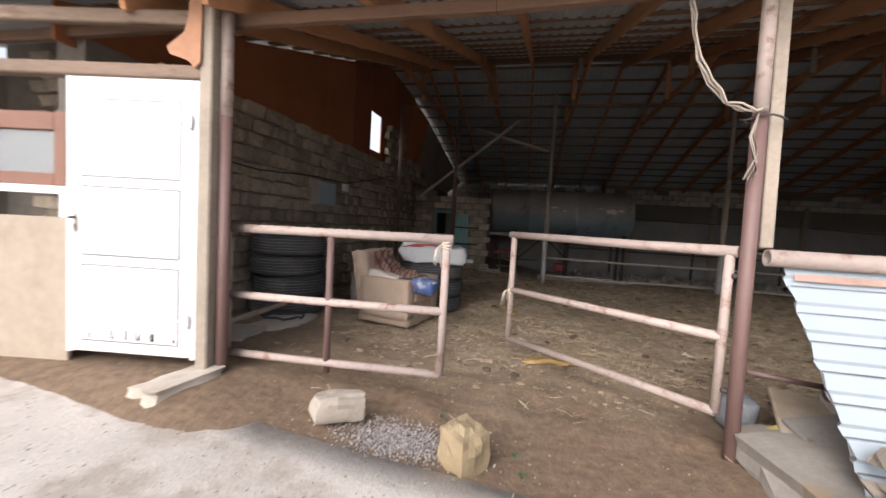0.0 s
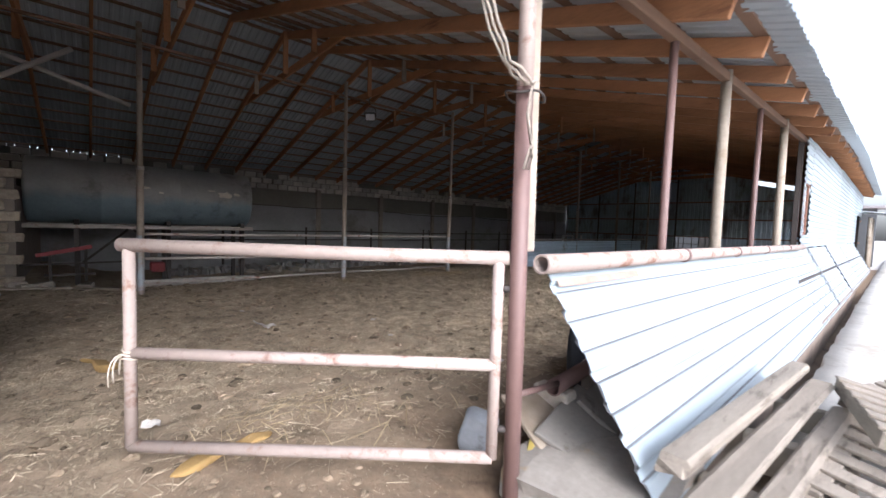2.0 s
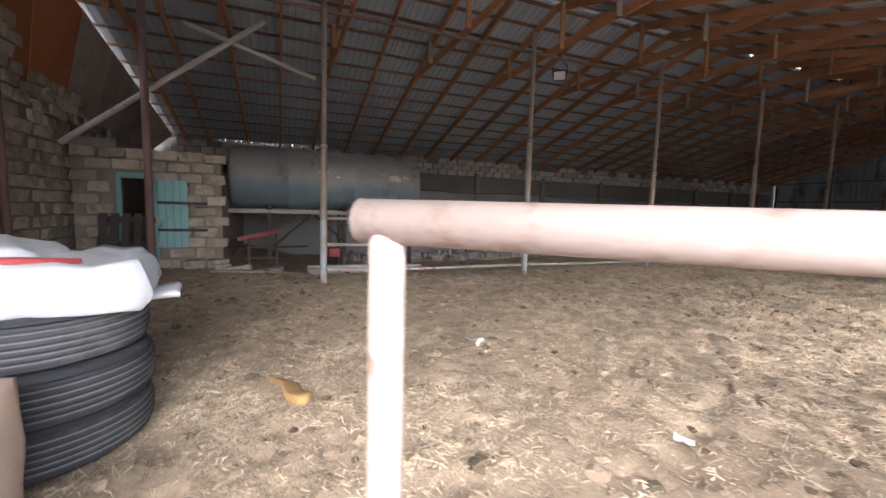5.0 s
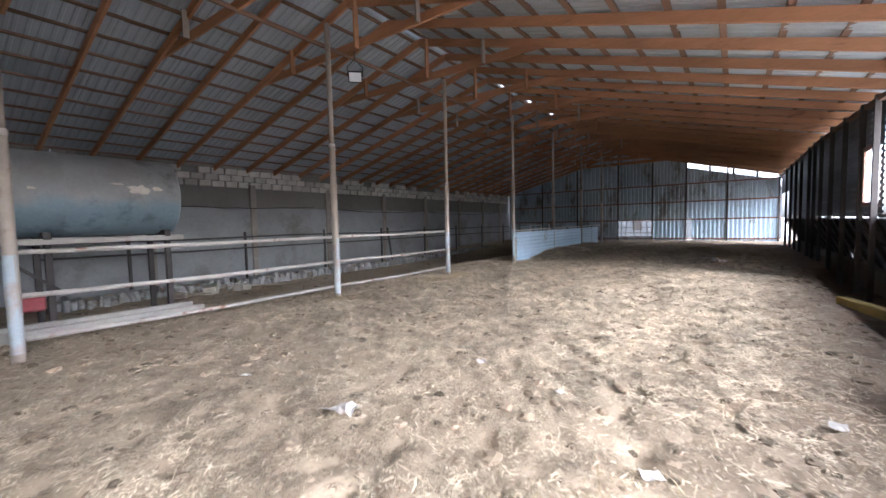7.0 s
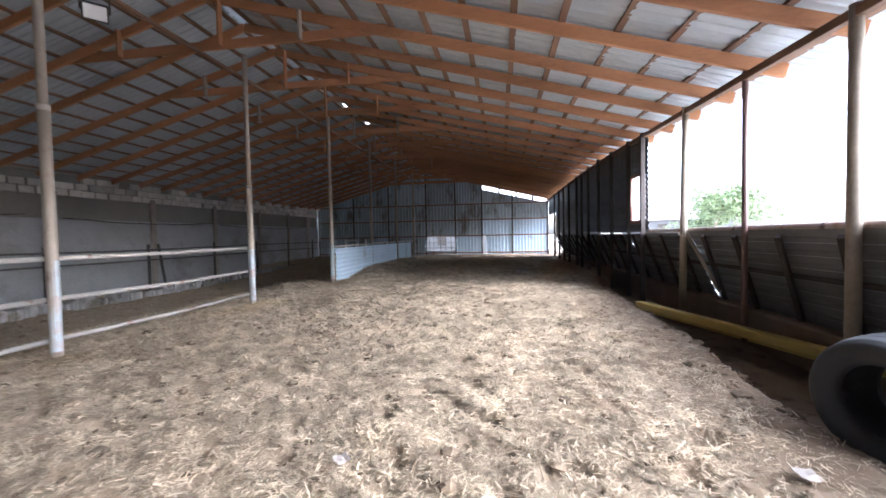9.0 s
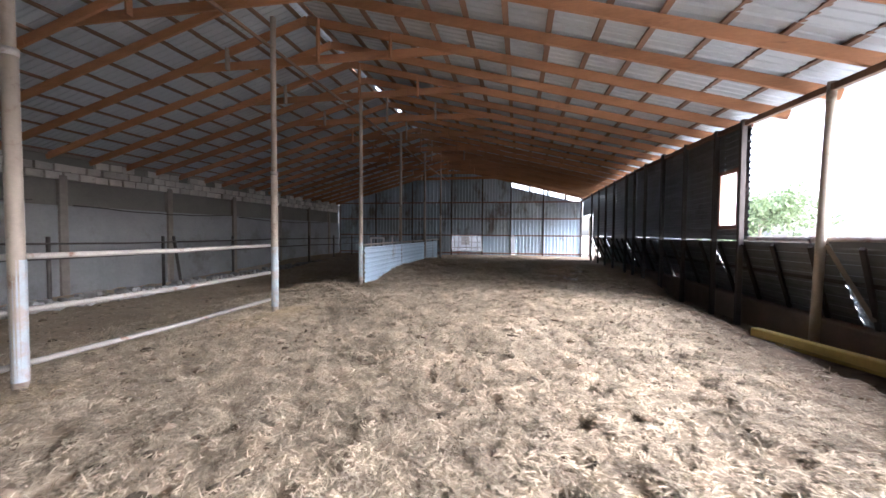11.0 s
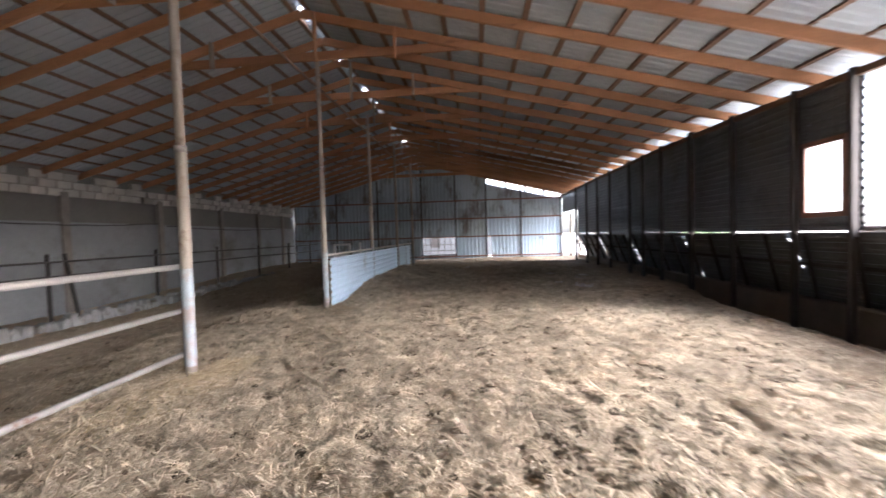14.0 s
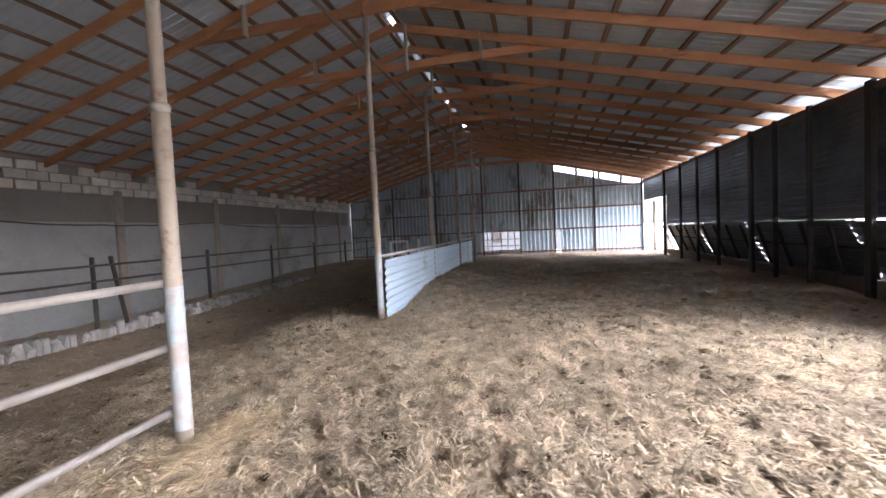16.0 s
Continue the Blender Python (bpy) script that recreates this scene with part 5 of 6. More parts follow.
# ---- clutter at the front ----
GREY_PLANK = mat("grey_weathered_plank", (0.25, 0.215, 0.175), 0.92, var=0.35, scale=3, fine=30, bump=0.9, stretch=(0.4, 3, 3), spots=(0.14, 0.115, 0.09), spot_scale=4, spot_at=0.54)
YP = ((8.15, 4.05, 0.05), (4.9, 3.0, 0.03)), ((8.0, 3.85, -0.02), (5.3, 2.92, -0.05))
for i, (a, b) in enumerate(YP):
    bm = B()
    beam(bm, a, b, 0.13, 0.11, 0.012)
    solid("yellow_beam", bm, YELLOW, "dusty yellow painted beam lying on the straw", "beam", group="yellow beams")
CEMENT = mat("dirty_cement_board", (0.20, 0.185, 0.165), 0.9, var=0.25, scale=3, fine=30, bump=0.5, spots=(0.12, 0.10, 0.08), spot_scale=4, spot_at=0.52)
pp = thing("loose_pipe", "rusty open ended pipe lying behind the leaning sheets", "pipe")
bm = B()
tube(bm, [(2.42, 3.55, 0.43), (3.6, 3.72, 0.40)], 0.05, 14, hollow=True)
part("pipe", bm, PIPE_BROWN, pp)
bm = B()
tube(bm, [(1.95, 3.5, 0.52), (2.42, 3.52, 0.47)], 0.018, 8)
part("rod", bm, PIPE_BROWN, pp)
bm = B()
slab(bm, 2.5, 2.62, 3.5, 3.75, -0.05, 0.38, 0.01)
part("block", bm, LIMESTONE, pp)
bm = B()
slab(bm, 3.3, 3.42, 3.6, 3.85, -0.05, 0.35, 0.01)
part("block", bm, LIMESTONE, pp)
for i, (x, y, z, sx, sy, rx, ry, rz) in enumerate(((2.5, 3.3, 0.24, 0.6, 0.5, 16, -10, 8), (2.6, 3.45, 0.2, 0.9, 0.55, 20, 6, -14), (2.95, 3.3, 0.26, 0.8, 0.5, 32, -4, 10))):
    bm = box(B(), (0, 0, 0), (sx, sy, 0.03), None, 0.006)
    ob = solid("cement_board", bm, CEMENT if i != 1 else PLYWOOD, "broken grey cement board leaning at the post foot", "board", group="broken boards by the gate post")
    ob.matrix_world = pose(x, y, z, rx, ry, rz)
stone("concrete_base", (2.36, 3.17, 0.03), (0.88, 0.74, 0.36), 9, mat("lumpy_concrete", (0.27, 0.245, 0.215), 0.95, var=0.3, scale=3, fine=30, bump=0.8, spots=(0.33, 0.25, 0.165), spot_scale=2.5, spot_at=0.53), "lumpy grey concrete base beside the gate post", 6, 0.28)
bm = B()
beam(bm, (2.0, 3.42, 0.17), (2.4, 3.62, 0.24), 0.035, 0.03)
solid("yellow_strip", bm, YELLOW, "yellow painted strip lying on the boards", "strip")
for i, (a, b, w, h) in enumerate((((2.15, 2.80, 0.40), (4.4, 2.66, 0.40), 0.13, 0.07), ((2.05, 2.66, 0.33), (4.3, 2.52, 0.33), 0.14, 0.06), ((2.12, 2.53, 0.24), (4.1, 2.38, 0.24), 0.12, 0.06), ((2.5, 2.42, 0.16), (4.6, 2.25, 0.18), 0.11, 0.06))):
    bm = B()
    beam(bm, a, b, w, h, 0.015)
    for v in bm.verts:
        v.co += Vector((random.uniform(-0.03, 0.03), random.uniform(-0.01, 0.01), random.uniform(-0.008, 0.008)))
    solid("plank", bm, GREY_PLANK, "thick weathered plank leaning on the sheets", "plank", group="planks outside")
for i in range(3):
    bm = box(B(), (2.6 + 0.75 * i, 2.55 - 0.03 * i, 0.09), (0.1, 0.5, 0.22), None, 0.01)
    solid("bearer", bm, OLD_WOOD, "short weathered bearer under the planks", "timber", group="bearers outside")


def pallet(m, label):
    p = thing("pallet", label, "pallet", "pallets outside")
    for i in range(6):
        part("slat", box(B(), (-0.5 + 0.2 * i, 0, 0.1), (0.11, 0.95, 0.02), None, 0.004), GREY_PLANK, p)
    for y in (-0.42, 0, 0.42):
        part("bearer", box(B(), (0, y, 0.045), (1.15, 0.08, 0.09), None, 0.006), GREY_PLANK, p)
    p.matrix_world = m


pallet(pose(3.35, 1.95, 0.08, 8, 0, -6), "grey weathered pallet lying by the planks")
pallet(pose(4.6, 1.85, 0.12, 12, 4, -14), "grey weathered pallet lying by the planks")
pallet(pose(3.9, 1.9, 0.24, 11, 3, 12), "grey weathered pallet lying by the planks")

# ---- outside ----
def tree(at, height, spread, seed, label):
    r = random.Random(seed)
    t = thing("tree", label, "tree", at=at)
    bm = B()
    tube(bm, [(0, 0, -0.1), (0.05, 0, height * 0.25), (-0.05, 0.1, height * 0.5), (0.05, 0, height * 0.8)], [0.16, 0.13, 0.08, 0.03], 10)
    tips = []
    for i in range(14):
        a, z = r.uniform(0, 6.28), height * r.uniform(0.15, 0.7)
        l = spread * r.uniform(0.3, 0.5)
        tip = Vector((l * math.cos(a), l * math.sin(a), z + l * r.uniform(0.1, 0.5)))
        tube(bm, [(0, 0, z), tip * 0.5 + Vector((0, 0, z * 0.5)), tip], [0.05, 0.035, 0.012], 6)
        tips += [tip, tip * 0.6 + Vector((0, 0, z * 0.4))]
    part("trunk", bm, OLD_WOOD, t)
    bm = B()
    for tip in tips:
        for k in range(230):
            p = tip + Vector((r.gauss(0, 0.3), r.gauss(0, 0.3), r.gauss(0, 0.22))) * spread / 4
            u = Vector((r.uniform(-1, 1), r.uniform(-1, 1), r.uniform(-1, 1))).normalized() * r.uniform(0.10, 0.18)
            v = u.cross(Vector((r.uniform(-1, 1), r.uniform(-1, 1), 1))).normalized() * u.length * 0.5
            bm.faces.new([bm.verts.new(p + c) for c in (-u, v, u, -v)])
    part("crown", bm, mat("foliage", (0.17, 0.22, 0.11), 0.7, var=0.4, scale=1.5, fine=10, bump=0.1), t)


tree((34, -9.6, -0.05), 4.1, 7.6, 2, "broad green bushy tree standing in the yard")
house = thing("house", "low pale house with a grey pitched roof far off", "house", at=(52, -13.5, -0.05))
bm = B()
box(bm, (0, 0, 1.3), (8, 9, 2.6))
part("wall", bm, mat("far_render", (0.11, 0.112, 0.115), 0.9, var=0.1, bump=0.1), house)
bm = B()
vs = [(-4.3, -4.8, 2.5), (4.3, -4.8, 2.5), (4.3, 4.8, 2.5), (-4.3, 4.8, 2.5), (-4.3, 0, 4.4), (4.3, 0, 4.4)]
vv = [bm.verts.new(v) for v in vs]
for q in ((0, 1, 5, 4), (2, 3, 4, 5), (0, 4, 3), (1, 2, 5), (0, 3, 2, 1)):
    bm.faces.new([vv[k] for k in q])
part("roof", bm, mat("far_roof", (0.40, 0.36, 0.36), 0.8, var=0.15, bump=0.1), house)
for y in (-2.5, 0, 2.5):
    part("window", box(B(), (-4.02, y, 1.5), (0.06, 1.0, 1.1)), DARK_STEEL, house)
ob = thing("outbuilding", "pale rendered outbuilding beyond the far gable", "building", at=(31.5, 10, -0.05))
part("wall", box(B(), (0, 0, 1.5), (0.4, 14, 3.1)), bpy.data.materials["far_render"], ob)
for y in (-1.2, 0.8):
    part("window", box(B(), (-0.21, y, 0.9), (0.05, 0.6, 0.7)), DARK_STEEL, ob)
part("roof", box(B(), (0.5, 0, 3.15), (2.0, 14.6, 0.12)), bpy.data.materials["far_roof"], ob)
lt = thing("lean_to", "weathered timber lean-to against the far end of the barn", "shed", at=(25.6, 2.2, 0))
for x, y in ((-0.9, -0.5), (0.9, -0.5), (-0.9, 0.8), (0.9, 0.8)):
    bm = B()
    tube(bm, [(x, y, -0.1), (x, y, 2.3)], 0.07, 8)
    part("post", bm, OLD_WOOD, lt)
bm = B()
ribbed(bm, (-1.2, 1.1, 2.55), (0, -2.0, -0.25), (2.4, 0, 0), 0.15, 0.03)
part("roof", bm, ROOF, lt)

# ---- litter and dung on the straw ----
PAPER = mat("crumpled_paper", (0.62, 0.58, 0.54), 0.8, var=0.15, scale=10, fine=50, bump=0.4)
for i, (x, y, s) in enumerate(((1.92, 7.3, 0.17), (3.34, 7.1, 0.07), (2.4, 5.6, 0.08), (3.4, 4.8, 0.08), (2.0, 8.6, 0.06), (3.1, 6.3, 0.05), (0.6, 5.4, 0.08), (14.8, 6.0, 0.22), (15.9, 5.2, 0.22), (16.5, 5.0, 0.2), (17.0, 5.8, 0.2), (13.9, 5.6, 0.25), (20, 8.5, 0.2))):
    r = random.Random(60 + i)
    bm = B()
    g = [[bm.verts.new(((a / 4 - 0.5) * s * 1.3, (b / 4 - 0.5) * s, abs(r.gauss(0, 0.16)) * s + 0.008 + (0.5 * s if i == 0 and a < 2 else 0) * (1 - a / 2))) for a in range(5)] for b in range(5)]
    for ra, rb in zip(g, g[1:]):
        for k in range(4):
            bm.faces.new((ra[k], ra[k + 1], rb[k + 1], rb[k]))
    ob = solid("litter_paper", bm, PAPER, "crumpled pale paper lying on the straw", "litter", group="litter on the straw")
    ob.matrix_world = pose(x, y, ground_z(x, y) + 0.012, 0, 0, r.uniform(0, 360))
lump("yellow_rag", (0.37, 6.9, 0.045), (0.5, 0.13, 0.06), 21, mat("ochre_cloth", (0.34, 0.22, 0.085), 0.95, var=0.3, scale=8, fine=60, bump=0.5), "ochre cloth strip trodden into the straw", "cloth", -68, 0.04)
lump("crumpled_bag", (2.1, 3.85, 0.11), (0.17, 0.2, 0.3), 23, mat("grey_plastic", (0.22, 0.235, 0.255), 0.6, var=0.25, scale=8, fine=40, bump=0.4, spots=(0.12, 0.12, 0.13), spot_scale=8, spot_at=0.58), "crumpled grey plastic bag lying at the gate foot", "bag", 20, 0.05)
lump("yellow_rag", (0.9, 4.75, 0.035), (0.6, 0.10, 0.04), 22, bpy.data.materials["ochre_cloth"], "ochre cloth strip trodden into the straw", "cloth", 15, 0.04)


def scatter(name, count, make, material, label, cat, seed):
    rng = np.random.default_rng(seed)
    verts, faces = make(rng, count)
    me = bpy.data.meshes.new(name)
    me.from_pydata(verts, [], faces)
    me.materials.append(material)
    return tagged(new(name, me), label, cat, "", "stuff")


def island_mat(name, c0, c1, rough, patchy=False):
    m = bpy.data.materials.new(name)
    m.use_nodes = True
    n, l = m.node_tree.nodes, m.node_tree.links
    geo, ramp = n.new("ShaderNodeNewGeometry"), n.new("ShaderNodeMix")
    ramp.data_type = "RGBA"
    ramp.inputs[6].default_value, ramp.inputs[7].default_value = (*c0, 1), (*c1, 1)
    l.new(geo.outputs["Random Per Island"], ramp.inputs[0])
    col = ramp.outputs[2]
    if patchy:
        co, hsv = n.new("ShaderNodeTexCoord"), n.new("ShaderNodeHueSaturation")
        total = None
        for sc, lo, hi, a, b in ((0.9, 0.35, 0.65, 0.8, 1.12), (5.5, 0.38, 0.6, 0.6, 1.08)):
            nz, mr = n.new("ShaderNodeTexNoise"), n.new("ShaderNodeMapRange")
            nz.inputs["Scale"].default_value, nz.inputs["Detail"].default_value = sc, 5
            l.new(co.outputs["Object"], nz.inputs[0])
            for key, v in (("From Min", lo), ("From Max", hi), ("To Min", a), ("To Max", b)):
                mr.inputs[key].default_value = v
            l.new(nz.outputs[0], mr.inputs["Value"])
            if total is None:
                total = mr.outputs[0]
            else:
                mu = n.new("ShaderNodeMath")
                mu.operation = "MULTIPLY"
                l.new(total, mu.inputs[0])
                l.new(mr.outputs[0], mu.inputs[1])
                total = mu.outputs[0]
        l.new(total, hsv.inputs["Value"])
        l.new(col, hsv.inputs["Color"])
        col = hsv.outputs[0]
    l.new(col, n["Principled BSDF"].inputs["Base Color"])
    n["Principled BSDF"].inputs["Roughness"].default_value = rough
    return m


def straws(rng, count):
    verts, faces = [], []
    clumps = rng.uniform((-2.8, 3.9), (20, 13.0), (3200, 2))
    heads = rng.uniform(0, 6.283, 3200)
    mode, pick = rng.random(count), rng.integers(0, 3200, count)
    jit, near, wide = rng.normal(0, 0.10, (count, 2)), rng.uniform((-1.5, 3.3), (17.5, 11.8), (count, 2)), rng.uniform((-3, 3.9), (26, 16.3), (count, 2))
    u = rng.random((count, 4))
    g = rng.normal(0, 1, (count, 3))
    for i in range(count):
        turn = u[i, 0] * 6.283
        if mode[i] < 0.38:
            x, y = clumps[pick[i]] + jit[i]
            turn = heads[pick[i]] + g[i, 2] * 0.7
        elif mode[i] < 0.86:
            x, y = near[i]
        else:
            x, y = wide[i]
        if x > 3.0 and y < bed_edge(x) - 0.02 + 0.12 * g[i, 0] or u[i, 3] > 0.3 and pit(x, y) > 0.6:
            continue
        if not (-3 < x < 26.3 and 3.3 < y < 16.4) or u[i, 3] > 0.005 + 0.995 * max(ease(4.3, 6.8, y), ease(1.8, 4.0, x) * ease(4.0, 5.2, y)):
            continue
        z = ground_z(x, y) + 0.003 + abs(g[i, 0]) * 0.011
        l, w = 0.018 + 0.055 * u[i, 1] ** 1.7, 0.0016 + 0.0026 * u[i, 2]
        if y < 5.0:
            l, w = l * 0.8, w * 0.6
        rise = 0.2
        if x < 3.0 and y >= 5.0:
            if u[i, 2] < 0.3 + 0.1 * x and u[i, 3] >= 0.03:
                continue
            l, w = l * 0.7, w * 0.75
        if x > 3.5:
            k = ease(3.5, 6.5, x)
            l, w, rise = l * (1 + 0.25 * k), w * (1 + 0.25 * k), 0.2 + 0.12 * k
            z += abs(g[i, 0]) * 0.008 * k
        if u[i, 3] < 0.03:
            l *= 3.0
        c, s = math.cos(turn), math.sin(turn)
        bend, tz = g[i, 1] * 0.05 * l, g[i, 2] * rise * l
        b = len(verts)
        if l < 0.06:
            dx, dy, hz = c * l * 0.5, s * l * 0.5, tz * 0.5
            verts += [(x - dx + s * w, y - dy - c * w, z - hz), (x - dx - s * w, y - dy + c * w, z - hz + 0.002), (x + dx - s * w, y + dy + c * w, z + hz + 0.003), (x + dx + s * w, y + dy - c * w, z + hz + 0.001)]
            faces.append((b, b + 3, b + 2, b + 1))
            continue
        for k, e in ((-0.5, 0), (0.0, 1), (0.5, 0)):
            px, py, pz = x + c * l * k - s * bend * e, y + s * l * k + c * bend * e, z + tz * k + 0.005 * e
            verts += [(px + s * w, py - c * w, pz), (px - s * w, py + c * w, pz + 0.002)]
        faces += [(b, b + 2, b + 3, b + 1), (b + 2, b + 4, b + 5, b + 3)]
    return verts, faces


scatter("straw", 950000, straws, island_mat("dry_straw", (0.33, 0.262, 0.178), (0.74, 0.615, 0.445), 0.8, True), "loose dry straw strewn over the floor", "straw", 11)


def chaff(rng, count):
    """Fine broken straw trodden into the dust inside the gateway."""
    verts, faces = [], []
    u, g = rng.random((count, 4)), rng.normal(0, 1, (count, 2))
    p = rng.uniform((-2.2, 3.6), (5.5, 10.0), (count, 2))
    for i in range(count):
        x, y = p[i]
        if x > 3.0 and y < bed_edge(x) or u[i, 3] > 0.10 + 0.9 * ease(3.8, 7.0, y) or noise.noise((x * 2.3, y * 2.3, 41)) < -0.25 + 0.3 * u[i, 2] - 0.2 * ease(5, 7, y):
            continue
        z = ground_z(x, y) + 0.003 + abs(g[i, 0]) * 0.005
        a, l, w = 6.283 * u[i, 0], 0.008 + 0.026 * u[i, 1] ** 2, 0.0008 + 0.0016 * u[i, 2]
        dx, dy, hz = math.cos(a) * l * 0.5, math.sin(a) * l * 0.5, g[i, 1] * 0.1 * l
        sx, sy = math.sin(a) * w, -math.cos(a) * w
        b = len(verts)
        verts += [(x - dx + sx, y - dy + sy, z - hz), (x - dx - sx, y - dy - sy, z - hz + 0.001), (x + dx - sx, y + dy - sy, z + hz + 0.002), (x + dx + sx, y + dy + sy, z + hz + 0.001)]
        faces.append((b, b + 3, b + 2, b + 1))
    return verts, faces


scatter("chaff", 420000, chaff, island_mat("dusty_chaff", (0.20, 0.155, 0.10), (0.56, 0.45, 0.32), 0.85, True), "fine broken straw trodden into brown dust", "chaff", 23)


def grit(rng, count):
    """Small crumbs of stone and earth on the concrete and before the gate."""
    verts, faces = [], []
    for i in range(count):
        x, y = rng.uniform(-4.0, 1.8), rng.uniform(0.9, 3.3)
        s = min(0.002 + rng.gamma(1.6, 0.0018), 0.008)
        if y > yard_edge(x) and rng.random() < 0.7:
            continue
        z = (yard_z(x, y) if y < yard_edge(x) else ground_z(x, y)) + s * 0.3
        b = len(verts)
        k = rng.uniform(0.6, 1.4, 6) * s
        verts += [(x + k[0], y, z), (x, y + k[1], z), (x - k[2], y, z), (x, y - k[3], z), (x, y, z + 0.7 * k[4])]
        faces += [(b, b + 1, b + 4), (b + 1, b + 2, b + 4), (b + 2, b + 3, b + 4), (b + 3, b, b + 4)]
    return verts, faces


scatter("grit", 6000, grit, island_mat("stone_crumbs", (0.10, 0.08, 0.06), (0.42, 0.37, 0.31), 0.9), "crumbs of stone and earth strewn on the concrete", "grit", 29)


def stalks(rng, count):
    """Long loose stalks in heaps: by the gate and round the feet of the middle posts."""
    heaps = [(1.4, 5.05, 0.22, 0.02), (1.75, 4.68, 0.28, 0.02), (2.35, 5.6, 0.3, 0.02), (2.3, 4.45, 0.3, 0.02), (0.95, 4.85, 0.2, 0.02), 
             (7.95, 10.55, 0.28, 0.07), (8.3, 10.6, 0.2, 0.05), (7.3, 10.7, 0.3, 0.05), (4.8, 10.6, 0.2, 0.04), (11.5, 10.5, 0.25, 0.05)]
    verts, faces = [], []
    for i in range(count):
        hx, hy, wide, high = heaps[i % len(heaps)]
        if rng.random() < (0.94 if high < 0.03 else 0.35):
            continue
        x, y = rng.normal(hx, wide), rng.normal(hy, wide * 0.7)
        l, w, a = rng.uniform(0.08, 0.3), rng.uniform(0.0014, 0.003), rng.normal(0.3 + i % len(heaps), 0.7)
        near = math.exp(-((x - hx) ** 2 + (y - hy) ** 2) / (2 * wide * wide))
        z = ground_z(x, y) + 0.006 + rng.random() * high * near
        c, s, tz = math.cos(a), math.sin(a), rng.normal(0, 0.12 + high * 2) * l
        b = len(verts)
        for k, e in ((-0.5, 0), (0.0, 1), (0.5, 0)):
            px, py, pz = x + c * l * k, y + s * l * k, max(z + tz * k + 0.012 * e, ground_z(x, y) + 0.003)
            verts += [(px + s * w, py - c * w, pz), (px - s * w, py + c * w, pz + 0.002)]
        faces += [(b, b + 2, b + 3, b + 1), (b + 2, b + 4, b + 5, b + 3)]
    return verts, faces


scatter("loose_stalks", 7000, stalks, island_mat("golden_stalks", (0.30, 0.225, 0.125), (0.58, 0.46, 0.29), 0.75), "heaps of long golden stalks by the gate and posts", "straw", 17)


def clods(rng, count):
    verts, faces = [], []
    for i in range(count):
        if rng.random() < 0.7:
            x, y = rng.uniform(-1, 14), rng.uniform(3.9, 12.5)
        else:
            x, y = rng.uniform(-3, 26), rng.uniform(3.9, 16.3)
        s = min(rng.gamma(2.0, 0.009) + 0.006, 0.06)
        z = ground_z(x, y) + s * 0.15
        b = len(verts)
        for j, (lat, rad) in enumerate(((-0.3, 0.9), (0.25, 0.8), (0.6, 0.4))):
            for k in range(6):
                aa = k * math.pi / 3 + j * 0.4
                q = rad * rng.uniform(0.7, 1.3) * s
                verts.append((x + 1.25 * q * math.cos(aa), y + 1.25 * q * math.sin(aa), z + 0.7 * lat * s * rng.uniform(0.7, 1.2)))
        for j in range(2):
            for k in range(6):
                faces.append((b + 6 * j + k, b + 6 * j + (k + 1) % 6, b + 6 * j + 6 + (k + 1) % 6, b + 6 * j + 6 + k))
        faces.append(tuple(b + 12 + k for k in range(6)))
    return verts, faces


gravel.data.materials[0] = island_mat("mixed_gravel", (0.09, 0.085, 0.085), (0.42, 0.39, 0.37), 0.9)


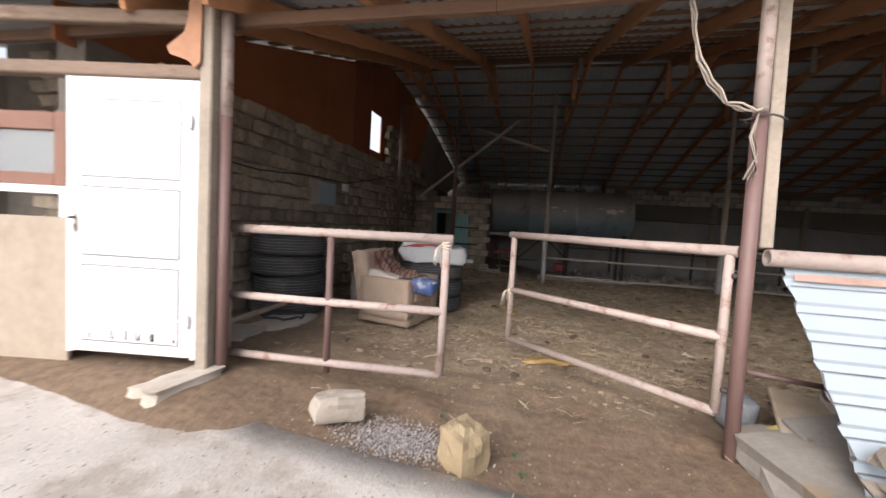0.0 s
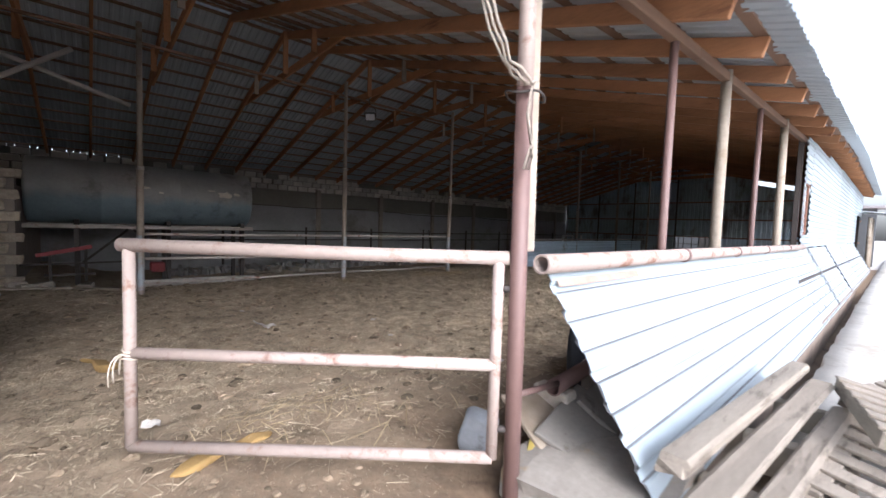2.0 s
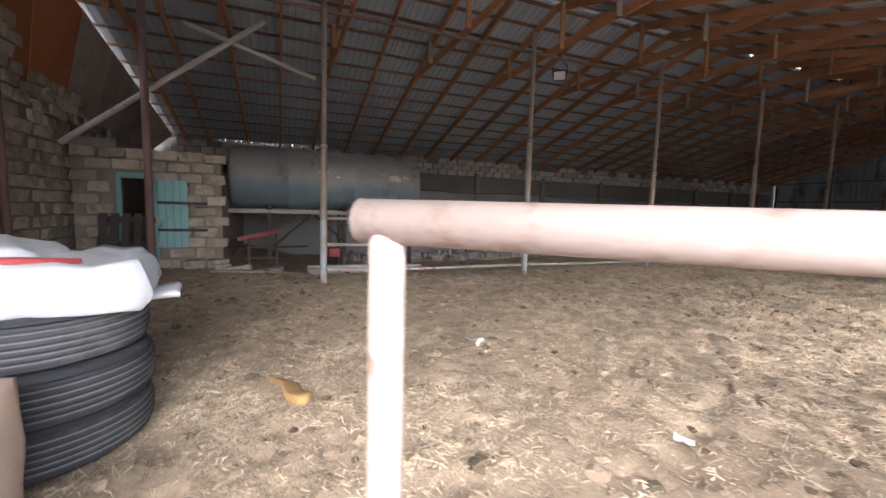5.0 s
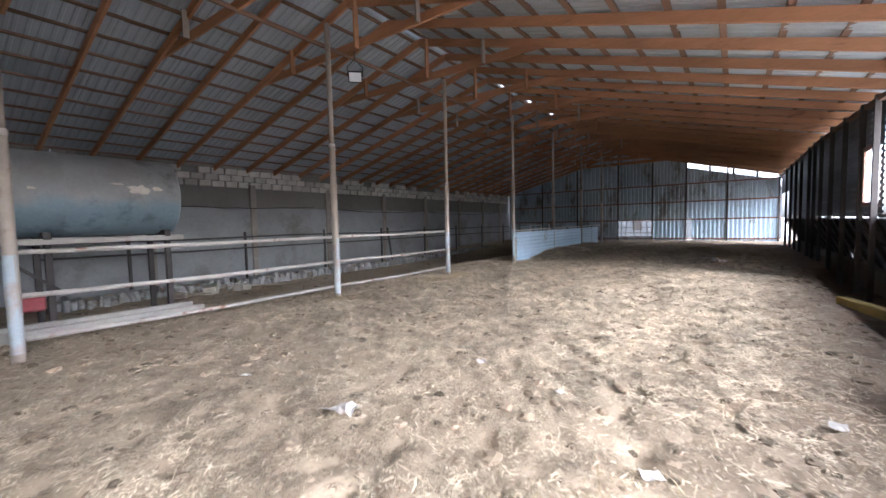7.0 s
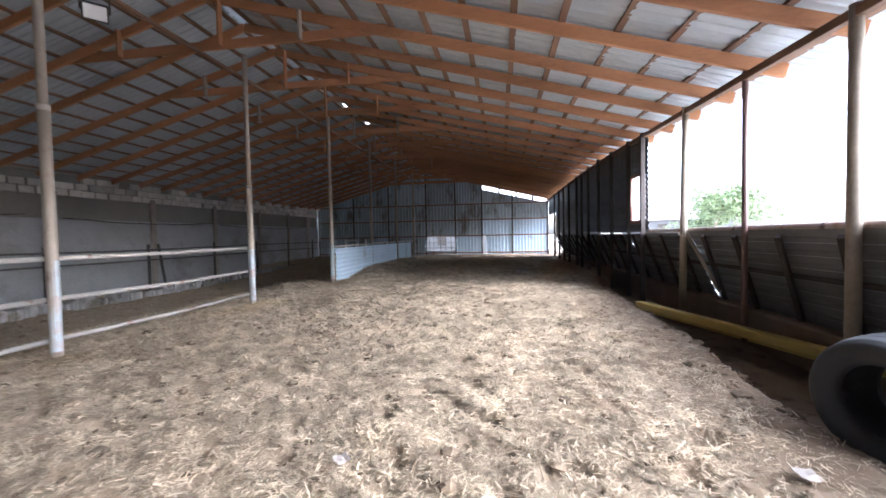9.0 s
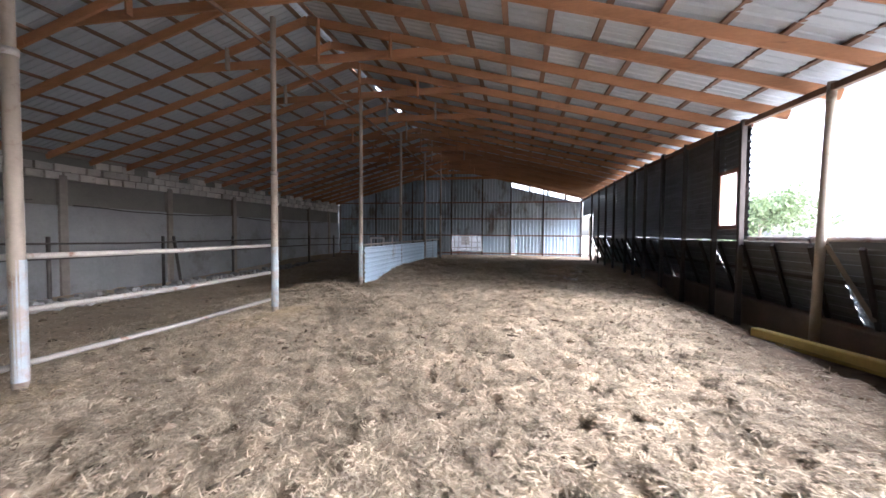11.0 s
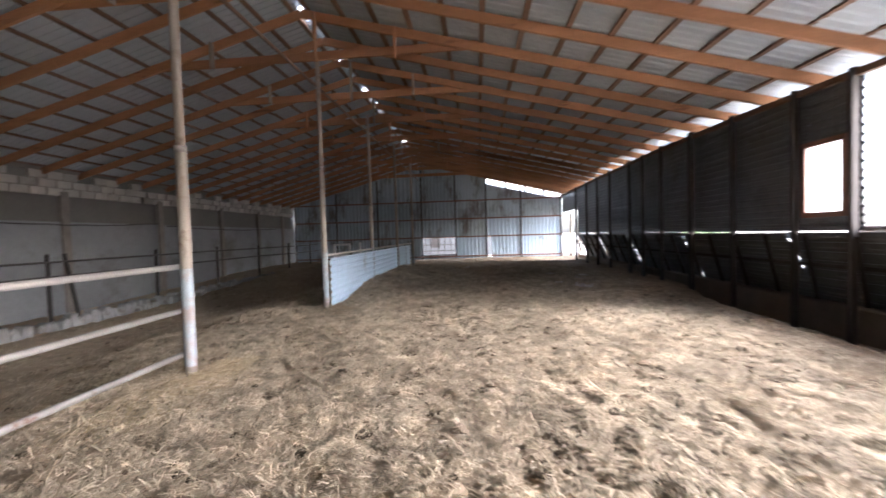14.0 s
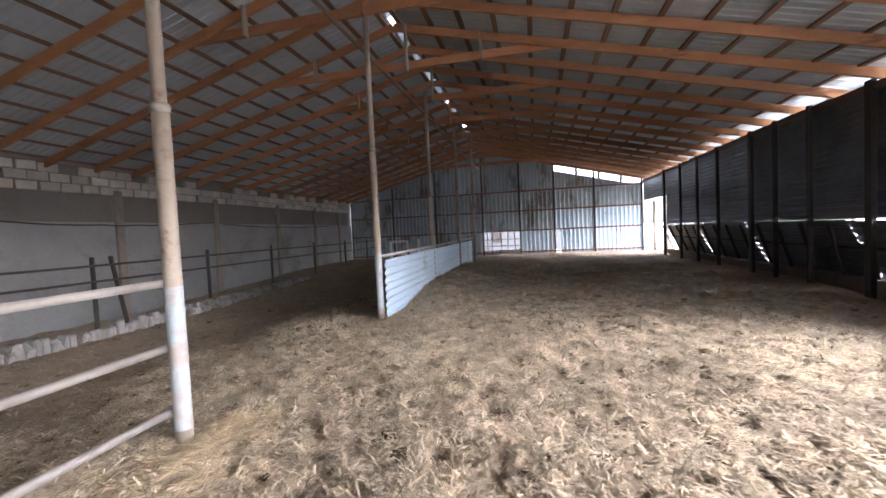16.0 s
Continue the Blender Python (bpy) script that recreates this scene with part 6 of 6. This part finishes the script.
def weed(at, size, seed):
    r = random.Random(seed)
    w = thing("weed", "small green weed growing in the trodden earth", "weed", "weeds before the gate", at=at)
    for i in range(9):
        a, l = r.uniform(0, 6.28), size * r.uniform(0.5, 1.0)
        d = Vector((math.cos(a), math.sin(a), r.uniform(0.3, 1.1))).normalized()
        side = d.cross(Vector((0, 0, 1))).normalized() * l * 0.16
        bm = B()
        pts = [Vector((0, 0, -0.004)), d * l * 0.5 + side, d * l - Vector((0, 0, l * 0.2)), d * l * 0.5 - side]
        top = [bm.verts.new(p) for p in pts]
        low = [bm.verts.new(p - Vector((0, 0, 0.0015))) for p in pts]
        bm.faces.new(top)
        bm.faces.new(low[::-1])
        for k in range(4):
            bm.faces.new((top[k], low[k], low[(k + 1) % 4], top[(k + 1) % 4]))
        part("leaf", bm, WEED, w)


WEED = mat("weed_leaf", (0.06, 0.095, 0.045), 0.7, var=0.3, scale=20, fine=80, bump=0.1)
for i, (x, y, s) in enumerate(((0.12, 3.32, 0.045), (0.62, 3.02, 0.05), (0.66, 2.85, 0.05), (-0.25, 3.3, 0.035), (0.75, 3.3, 0.03), (4.35, 1.75, 0.14), (4.6, 1.6, 0.12))):
    weed((x, y, ground_z(x, y) if y > 2.5 else yard_z(x, y)), s, 300 + i)
scatter("dung_clods", 5500, clods, island_mat("dry_dung", (0.09, 0.07, 0.045), (0.34, 0.26, 0.18), 0.95), "dark dry dung clods scattered in the straw", "dung", 12)

# ---- courses of blocks ----
steps_top = lambda c, z: z < 2.74 - (0.25 if c < 0.8 else 0) or c > 7.15 and z < 3.85
lay(wall_left, (LEFT - 0.04, FRONT + 0.1, 0.0), (0, 1, 0), (1, 0, 0), 8.6, 4.0, None, steps_top, 0.03, ROUGH_BLOCKS)
far = thing("wall_left_far", "rough limestone block wall beyond the brown post", "wall", kind="structure")
lay(far, (LEFT - 0.04, FRONT + 8.7, 0.0), (0, 1, 0), (1, 0, 0), 3.6, 3.4, None, lambda c, z: z < (3.2 if c < 1.9 else 2.75), 0.03, ROUGH_BLOCKS)
lay(annex, (-6.4, 5.14, 0.0), (1, 0, 0), (0, -1, 0), 3.0, 3.4, None, lambda c, z: z > 1.0, 0.03, ROUGH_BLOCKS)
lay(room, (-3.0, ROOM_Y + 0.02, 0.0), (1, 0, 0), (0, -1, 0), 2.4, 2.3, None, lambda c, z: not (0.55 < c < 1.35 and z < 1.72) and z < 2.3 - 0.15 * (c > 1.3), 0.035, ROUGH_BLOCKS)
top = random.Random(77)
lay(wall_back, (-2.9, BACK + 0.05, 2.58), (1, 0, 0), (0, -1, 0), 29.6, 0.62, None, lambda c, z: z < 0.4 or top.random() < 0.72, 0.03, PALE_BLOCKS)
